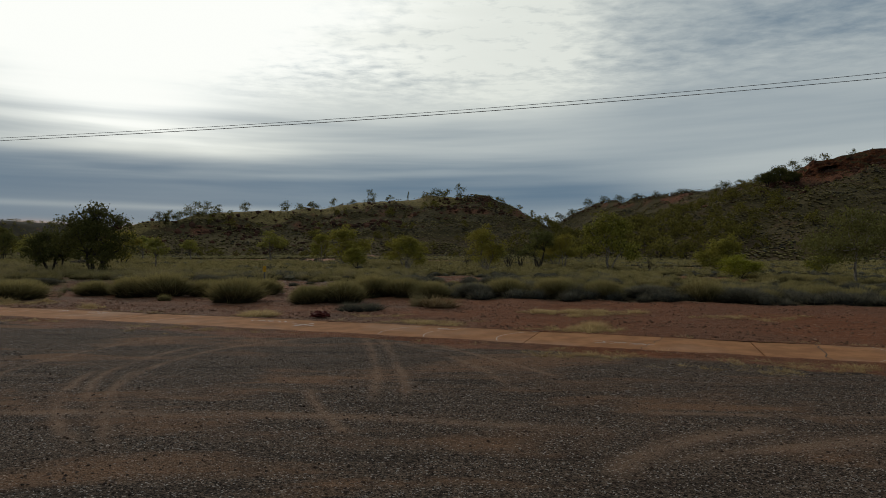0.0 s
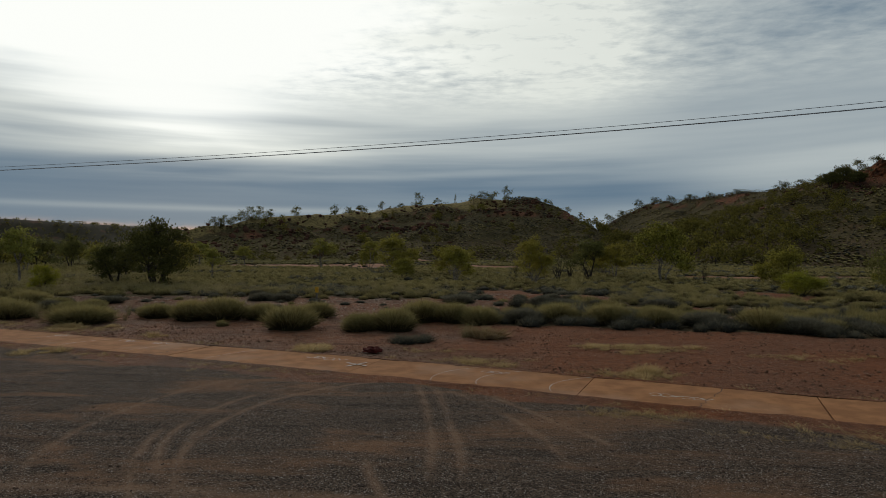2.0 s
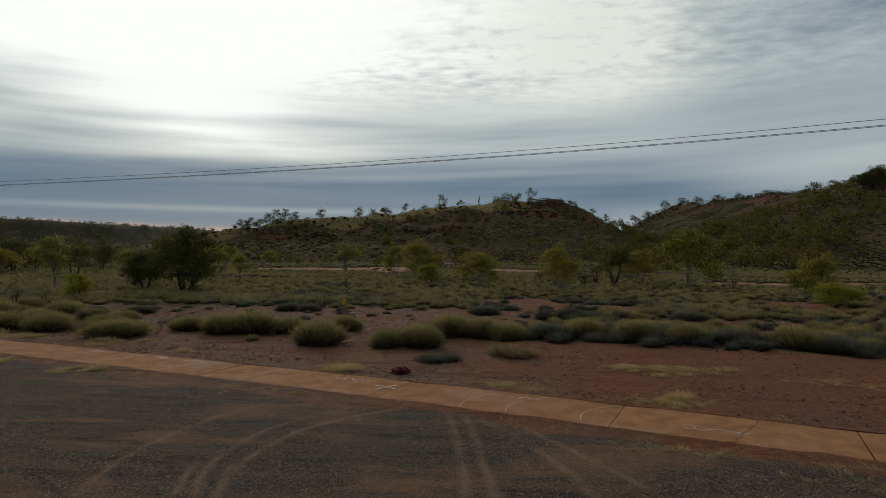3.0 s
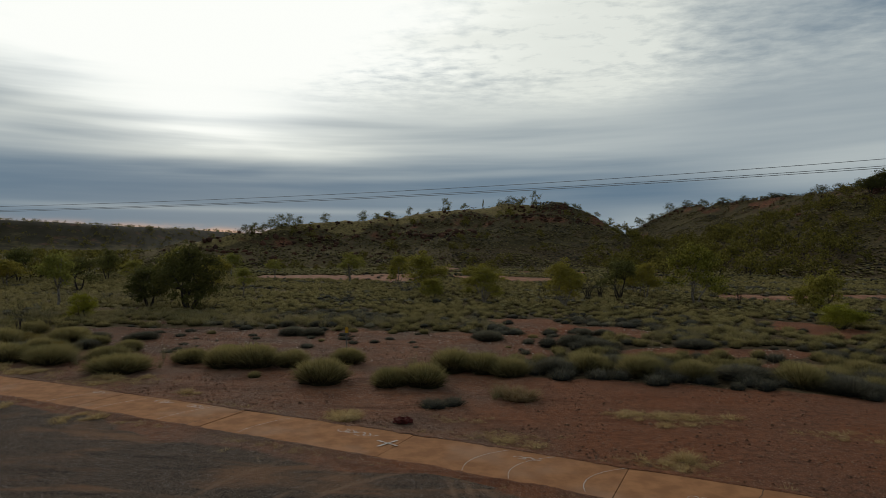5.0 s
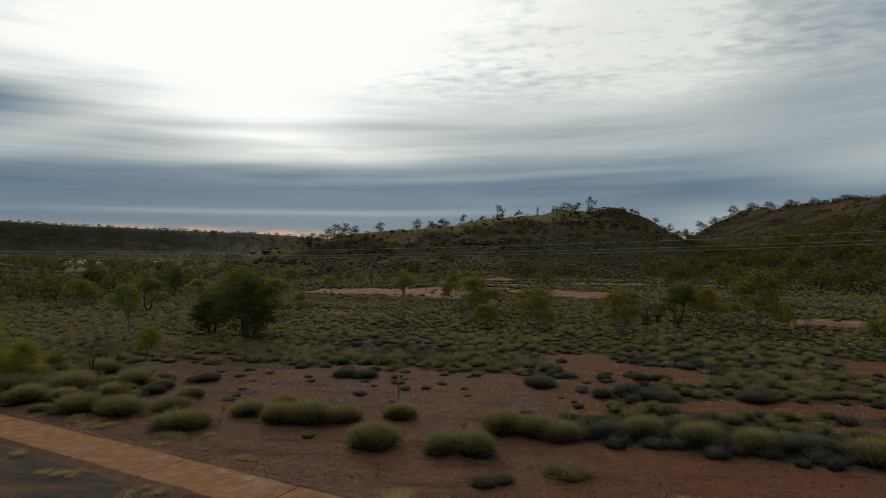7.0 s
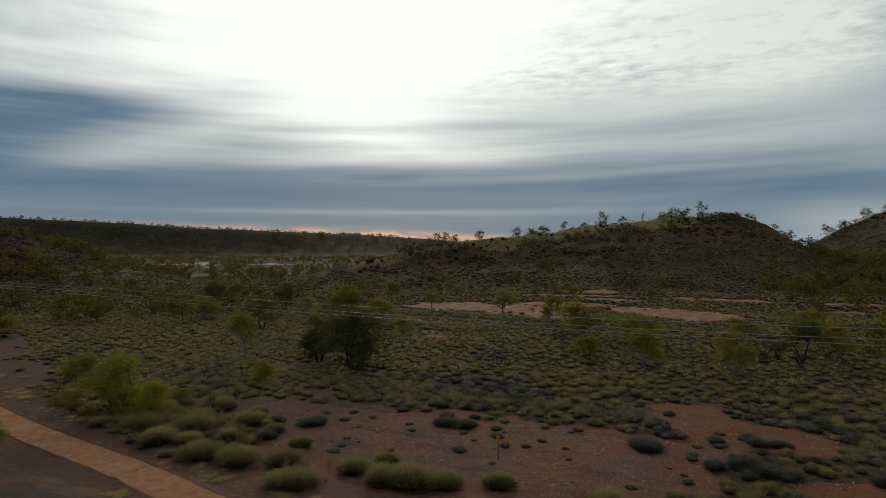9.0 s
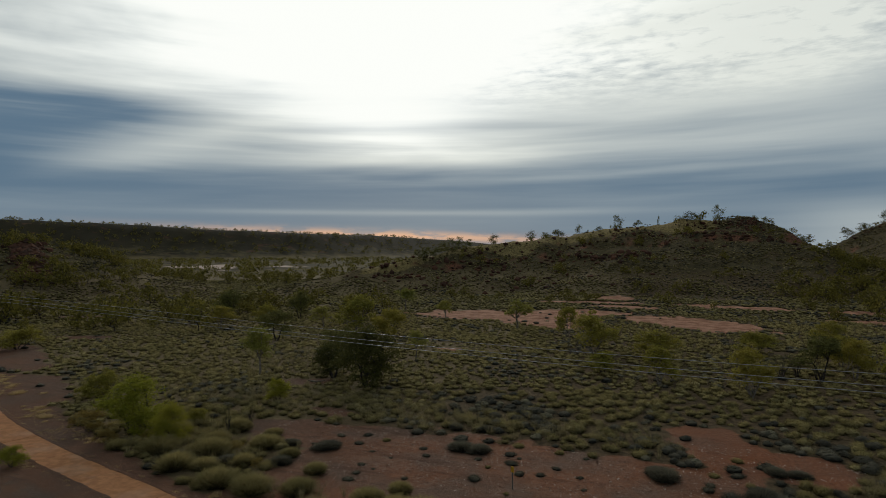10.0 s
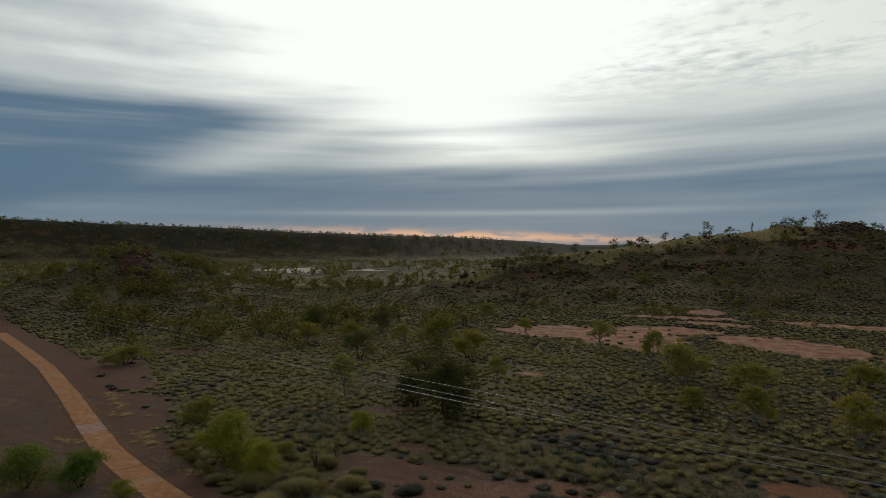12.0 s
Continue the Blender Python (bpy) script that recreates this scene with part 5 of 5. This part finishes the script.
def all_stones():
    rng = np.random.RandomState(31)
    chips = [chip(rng) for _ in range(6)]
    # forecourt gravel
    n = 30000
    y = 3.2 + 12 * rng.uniform(0, 1, n) ** 1.3
    x = rng.uniform(-1.05, 1.0, n) * (2 + y * 0.95)
    keep = y < line_y(x) - 1.15
    x, y = x[keep], y[keep]
    stones("gravel", chips, x, y, 0.006 + 0.018 * rng.uniform(0, 1, len(x)) ** 3, M_GRIT, "loose grey gravel on the dusty forecourt")
    # stony strip past the path
    n = 42000
    x = rng.uniform(-30, 13, n)
    y = line_y(x) + 1.1 + rng.uniform(0, 1, n) ** 1.4 * 17
    keep = (y < 40) & (waves(x, y, 4, 71) + 0.4 * rng.normal(0, 1, n) > -0.3)
    x, y = x[keep], y[keep]
    stones("pebbles", chips, x, y, 0.010 + 0.050 * rng.uniform(0, 1, len(x)) ** 4, M_STONE, "loose red and pale pebbles on bare earth")
    # pale quartz chips on the bare ground among the hummocks
    n = 15000
    x, y = rng.uniform(-24, 12, n), rng.uniform(18, 37, n)
    keep = (inside(BARE, x, y) > 0.3) & (waves(x, y, 3.5, 73) + 0.5 * rng.normal(0, 1, n) > 0.0) & (y > line_y(x) + 2.0)
    x, y = x[keep], y[keep]
    stones("quartz_chips", chips, x, y, 0.022 + 0.05 * rng.uniform(0, 1, len(x)) ** 2, M_QUARTZ, "pale quartz chips scattered on red bare earth")
    # crags along the rims and on the knoll
    lumps = [lump(rng) for _ in range(5)]
    X, Y, S = [], [], []
    for line, n, spread, front_only in ((MESA[2:8], 420, 7.0, 5.0), (BLUFF[1:9], 260, 6.0, 4.0), (KNOLL, 620, 8.0, 0.0)):
        for _ in range(n):
            s = rng.randint(len(line) - 1)
            a, b, u = line[s], line[s + 1], rng.uniform()
            cx, cy = a[0] + u * (b[0] - a[0]), a[1] + u * (b[1] - a[1])
            r = math.hypot(cx, cy)
            d = abs(rng.normal(0, spread)) + front_only
            X.append(cx - cx / r * d + rng.normal(0, 1.5))
            Y.append(cy - cy / r * d + rng.normal(0, 1.5))
            S.append(rng.uniform(0.3, 1.1) if line is KNOLL else rng.uniform(0.15, 0.65))
    for cx, cy, rx, ry, n in ((-27, 178, 9, 3, 110), (-75, 146, 14, 5, 120), (-48, 160, 16, 5, 110), (8, 196, 10, 4, 60), (95, 158, 10, 5, 140)):
        X += list(cx + rng.normal(0, rx, n))
        Y += list(cy + rng.normal(0, ry, n))
        S += list(rng.uniform(0.2, 0.9, n))
    stones("crags", lumps, np.array(X), np.array(Y), np.array(S), M_CRAG, "dark rust-red ironstone rocks along the rims", sink=0.1, tall=(0.5, 1.1))


all_stones()


def bluff_face():
    """The red scarp with its hollow under the bluff's rim."""
    bm = bmesh.new()
    line = [Vector((94, 166, 0)), Vector((98, 160, 0)), Vector((106, 154.5, 0)), Vector((116, 151, 0)), Vector((130, 148, 0))]
    rows = []
    n, m = 76, 30
    for i in range(n + 1):
        q = i / n * (len(line) - 1)
        k = min(int(q), len(line) - 2)
        p = line[k].lerp(line[k + 1], q - k)
        out = Vector((-p.x, -p.y, 0)).normalized()
        foot = float(land(p.x + out.x * 3, p.y + out.y * 3)) - 0.8
        rim = float(np.max(land(p.x - out.x * np.arange(0, 16, 1.0), p.y - out.y * np.arange(0, 16, 1.0)))) + 0.1
        rim = foot + (rim - foot) * min(1.0, 0.35 + 4.0 * i / n)
        col = []
        for j in range(m + 1):
            v = j / m
            z = foot + (rim - foot) * min(v / 0.85, 1.0)
            step = 2.6 * (1 - min(v / 0.85, 1.0)) + 0.5 * math.floor(v * 6 + 0.6 * noise.noise(Vector((p.x * 0.2, p.y * 0.2, 3)))) / 6
            rough = noise.noise(Vector((p.x * 0.35, p.y * 0.35, z * 0.5))) * 1.1 + noise.noise(Vector((p.x * 1.3, p.y * 1.3, z * 1.6))) * 0.45
            back = 9.0 * max(v - 0.85, 0) / 0.15
            e = ((i / n - 0.30) / 0.060) ** 2 + ((v - 0.47) / 0.13) ** 2
            hollow = 4.0 * max(0.0, 1 - e) ** 0.5
            w = p + out * (step + rough - back - hollow)
            col.append(bm.verts.new((w.x, w.y, z + 0.3 * noise.noise(w * 0.8))))
        rows.append(col)
    for a, b in zip(rows, rows[1:]):
        for j in range(m):
            bm.faces.new((a[j], b[j], b[j + 1], a[j + 1]))
    bmesh.ops.recalc_face_normals(bm, faces=bm.faces)
    me = bpy.data.meshes.new("bluff_face")
    bm.to_mesh(me)
    bm.free()
    me.materials.append(M_SCARP)
    tagged(new("bluff_face", me), "rust-red rock scarp with a dark hollow under the bluff rim", "cliff", kind="structure")


def log(name, label, x, y, length, r, turn, mat, seed):
    rng = random.Random(seed)
    V, F = [], []
    pts = [Vector((length * (t - 0.5), 0.10 * math.sin(t * 4 + seed), r * 0.7 + 0.35 * length * max(0, t - 0.55) * 0.5)) for t in (0, 0.25, 0.5, 0.75, 1)]
    tube(V, F, pts, [r * 0.6, r, r * 0.95, r * 0.7, r * 0.3], 7)
    tube(V, F, [pts[2], pts[2] + Vector((0.1, 0.25, 0.3)) * length * 0.5], [r * 0.5, r * 0.15], 5)
    tube(V, F, [pts[3], pts[3] + Vector((0.15, -0.25, 0.2)) * length * 0.5], [r * 0.4, r * 0.12], 5)
    ob = new(name, mesh_of(name, V, F, mat, smooth=True))
    ob.matrix_basis = pose(x, y, float(land(x, y)), 0, 0, turn)
    tagged(ob, label, "log")


bluff_face()
log("burnt_log", "short charred black log lying among spinifex", -38.3, 65.0, 2.2, 0.28, 20, M_BARK_DARK, 1)
log("dead_branch", "bleached pale dead branch on the ground", -29.0, 42.7, 1.6, 0.07, 5, M_BARK, 2)


# ---- footpath ----
def along_path():
    pts = [Vector((x, y, 0)) for x, y in WAY]
    out = []
    for a, b in zip(pts, pts[1:]):
        n = max(1, int((b - a).length / 0.25))
        out += [a.lerp(b, i / n) for i in range(n)]
    out.append(pts[-1])
    for _ in range(60):           # round the corners
        out = [out[0]] + [(out[i - 1] + out[i] * 2 + out[i + 1]) / 4 for i in range(1, len(out) - 1)] + [out[-1]]
    return out


LINE = along_path()
HALF, TOP = 0.89, 0.022


def path_at(x):
    """Middle of the path and its way there."""
    i = min(range(1, len(LINE) - 1), key=lambda j: abs(LINE[j].x - x))
    return LINE[i], (LINE[i + 1] - LINE[i - 1]).normalized()


def slab(pts):
    """One paving slab along the middle line pts, with softened edges."""
    bm = bmesh.new()
    rows = []
    for i, p in enumerate(pts):
        d = (pts[min(i + 1, len(pts) - 1)] - pts[max(i - 1, 0)]).normalized()
        s = Vector((-d.y, d.x, 0))
        end = 0.012 if i in (0, len(pts) - 1) else 0.0
        prof = ((-HALF, -0.10), (-HALF, TOP - 0.02 - end), (-HALF + 0.02, TOP - end), (HALF - 0.02, TOP - end), (HALF, TOP - 0.02 - end), (HALF, -0.10))
        rows.append([bm.verts.new((p.x + s.x * u, p.y + s.y * u, v)) for u, v in prof])
    for a, b in zip(rows, rows[1:]):
        for j in range(5):
            bm.faces.new((a[j], a[j + 1], b[j + 1], b[j]))
    bm.faces.new(rows[0][::-1])
    bm.faces.new(rows[-1])
    bmesh.ops.recalc_face_normals(bm, faces=bm.faces)
    return bm


def footpath():
    root = tagged(new("footpath"), "red-oxide concrete footpath in long cast slabs", "path", kind="structure")
    joints = [39.0, 34.4, 29.8, 25.2, 20.6, 16.0, 11.0, 5.5, 1.75, -2.9, -7.9, -12.6, -17.3, -22.0, -26.7, -31.4, -36.0, -40.6, -45.2, -48.0]
    while joints[-1] > -172:
        joints.append(joints[-1] - 4.5)
    for a, b in zip(joints, joints[1:]):
        pts = [p for p in LINE if b + 0.012 < p.x < a - 0.012][::3]
        ends = [path_at(a)[0] * 1.0, path_at(b)[0] * 1.0]
        pts = [ends[0].lerp(pts[0], 0.06)] + pts[1:-1] + [ends[1].lerp(pts[-1], 0.06)]
        grey = abs((a + b) / 2 + 46.6) < 1.0
        part("slab", slab(pts), M_PATCH if grey else M_PATH, root, "greyer replaced concrete slab" if grey else "")
    # paint strokes, cracks: flat ribbons just proud of the slabs
    def ribbon(name, pts, width, mat, label):
        bm = bmesh.new()
        prev = None
        for i, p in enumerate(pts):
            d = (pts[min(i + 1, len(pts) - 1)] - pts[max(i - 1, 0)]).normalized()
            s = Vector((-d.y, d.x, 0)) * width * 0.5
            pair = (bm.verts.new((p.x + s.x, p.y + s.y, TOP + 0.004)), bm.verts.new((p.x - s.x, p.y - s.y, TOP + 0.004)))
            if prev:
                bm.faces.new((prev[0], prev[1], pair[1], pair[0]))
            prev = pair
        bmesh.ops.recalc_face_normals(bm, faces=bm.faces)
        part(name, bm, mat, root, label)
    def local(x, u, v):
        p, d = path_at(x)
        return p + d * u + Vector((-d.y, d.x, 0)) * v
    # d runs towards the west, so v > 0 is the near side
    ribbon("paint_mark", [local(-3.3, -0.32, 0.05), local(-3.3, 0.30, -0.1)], 0.06, M_CHALK, "white sprayed cross stroke")
    ribbon("paint_mark", [local(-3.3, -0.12, -0.3), local(-3.3, 0.08, 0.3)], 0.06, M_CHALK, "white sprayed cross stroke")
    for x, bow in ((0.15, 0.35), (1.45, 0.35), (-0.9, 0.3), (7.3, -0.3), (-9.1, 0.1), (-11.6, 0.1), (-13.4, 0.05), (-6.6, 0.15)):
        ribbon("paint_mark", [local(x, bow * (1 - (v / 0.85) ** 2) + 0.25 * v, v) for v in np.linspace(-0.84, 0.8, 9)], 0.016, M_CHALK, "thin white sprayed arc")
    rng = random.Random(5)
    for x, v0 in ((-4.35, -0.42), (-4.0, -0.36), (-0.2, -0.45), (3.2, 0.2), (3.75, 0.25), (-9.4, -0.6), (-10.6, -0.6), (-13.3, -0.6), (-40.4, 0.0), (-43.6, 0.0), (-52, 0.0), (-58, 0.1)):
        for j in range(2):                   # two loops and a dash
            ru, rv, t0 = rng.uniform(0.09, 0.17), rng.uniform(0.07, 0.14), rng.uniform(0, 6)
            pts = [local(x, 0.20 * j + ru * math.cos(t0 + a * 0.6), v0 + rv * math.sin(t0 + a * 0.6)) for a in range(10)]
            ribbon("paint_mark", pts, 0.024, M_CHALK, "white sprayed scribble loop")
        ribbon("paint_mark", [local(x, -0.28, v0 - 0.08), local(x, -0.15, v0 + 0.06), local(x, 0.0, v0 - 0.12)], 0.026, M_CHALK, "white sprayed scribble stroke")
    for x, lean in ((3.9, 0.25), (6.6, 0.12), (-8.3, 0.2)):
        ribbon("crack", [local(x, lean * v + rng.uniform(-0.03, 0.03), v) for v in np.linspace(-0.88, 0.88, 14)], 0.011 if x < 5 else 0.018, M_CRACK, "dark crack across a slab")


def verge(side):
    """Dust and grit washed over one edge of the footpath."""
    verts, n = [], 0
    for p, q in zip(LINE, LINE[1:]):
        if not -80 < p.x < 24:
            continue
        d = (q - p).normalized()
        s = Vector((-d.y, d.x, 0)) * side
        for u in (0.0, 0.5):
            c = p.lerp(q, u)
            wash = noise.noise(Vector((c.x * 0.9, side * 5.0, 0))) + 0.6 * noise.noise(Vector((c.x * 3.1, side * 9.0, 2.0))) + 0.4 * noise.noise(Vector((c.x * 8.0, side * 7.0, 4.0)))
            over = 0.015 + 0.14 * max(wash, -0.1)
            wide = 0.34 + 0.16 * noise.noise(Vector((c.x * 1.3, side * 3.0, 7.0)))
            for off, z in ((HALF - over, TOP + 0.003), (HALF - over + 0.05, TOP + 0.010), (HALF + 0.08, TOP + 0.004), (HALF + wide, -0.02)):
                verts.append((c.x + s.x * off, c.y + s.y * off, z))
            n += 1
    i = np.arange(n * 4).reshape(n, 4)
    faces = np.stack([i[:-1, :-1], i[:-1, 1:], i[1:, 1:], i[1:, :-1]], -1).reshape(-1, 4)
    if side > 0:
        faces = faces[:, ::-1]
    me = mesh_of("verge", verts, faces, M_GROUND, smooth=True)
    tagged(new("verge", me), "orange dust and grit washed over the footpath edge", "ground", kind="structure")


footpath()
verge(1)
verge(-1)


# ---- small things ----
def overhead_wires():
    th = -0.23
    # distance, height, lean, sag, skew of the span
    for d, z0, lean, sag, skew in ((21.34, 6.72, 0.0302, 0.000795, 6.52e-6), (21.83, 6.83, 0.0305, 0.000778, 5.83e-6), (22.38, 7.08, 0.0334, 0.000926, 7.66e-6)):
        curve = bpy.data.curves.new("overhead_wire", "CURVE")
        curve.dimensions, curve.bevel_depth, curve.bevel_resolution = "3D", 0.0095, 1
        line = curve.splines.new("POLY")
        ss = np.linspace(-110, 60, 80)
        line.points.add(len(ss) - 1)
        for p, s in zip(line.points, ss):
            p.co = (s * math.cos(th) - d * math.sin(th), s * math.sin(th) + d * math.cos(th), z0 + lean * s + sag * s * s + skew * s ** 3, 1)
        curve.materials.append(M_WIRE)
        tagged(new("overhead_wire", curve), "thin grey aluminium power wire slung high above the scrub", "power line", "overhead wires", "structure")


def marker_post():
    root = tagged(new("marker_post"), "slim grey marker post with a yellow cap", "marker post")
    root.location = (-7.85, 27.0, float(land(-7.85, 27.0)))
    bm = bmesh.new()
    bmesh.ops.create_cube(bm, size=1, matrix=Matrix.Translation((0, 0, 0.36)) @ Matrix.Diagonal((0.06, 0.03, 0.86, 1)))
    bmesh.ops.bevel(bm, geom=bm.edges[:], offset=0.006, segments=1, affect="EDGES")
    part("post", bm, M_POST, root)
    bm = bmesh.new()
    bmesh.ops.create_cube(bm, size=1, matrix=Matrix.Translation((0, 0, 0.92)) @ Matrix.Diagonal((0.15, 0.06, 0.26, 1)))
    bmesh.ops.bevel(bm, geom=bm.edges[:], offset=0.02, segments=2, affect="EDGES")
    part("cap", bm, M_YELLOW, root, "yellow plastic cap")


def rag():
    rng = random.Random(2)
    bm = bmesh.new()
    bmesh.ops.create_icosphere(bm, subdivisions=3, radius=1.0)
    for v in bm.verts:
        n = noise.noise(v.co * 2.3) * 0.45 + noise.noise(v.co * 6) * 0.2
        v.co = Vector((v.co.x * 0.25 * (1 + n), v.co.y * 0.15 * (1 + n), max(v.co.z, -0.3) * 0.10 * (1 + 1.6 * n)))
    me = bpy.data.meshes.new("cloth")
    bm.to_mesh(me)
    bm.free()
    me.materials.append(M_RAG)
    ob = new("cloth", me)
    ob.location = (-3.15, 15.75, 0.05)
    tagged(ob, "crumpled dark red cloth lying on stony earth", "cloth")


overhead_wires()
marker_post()
rag()
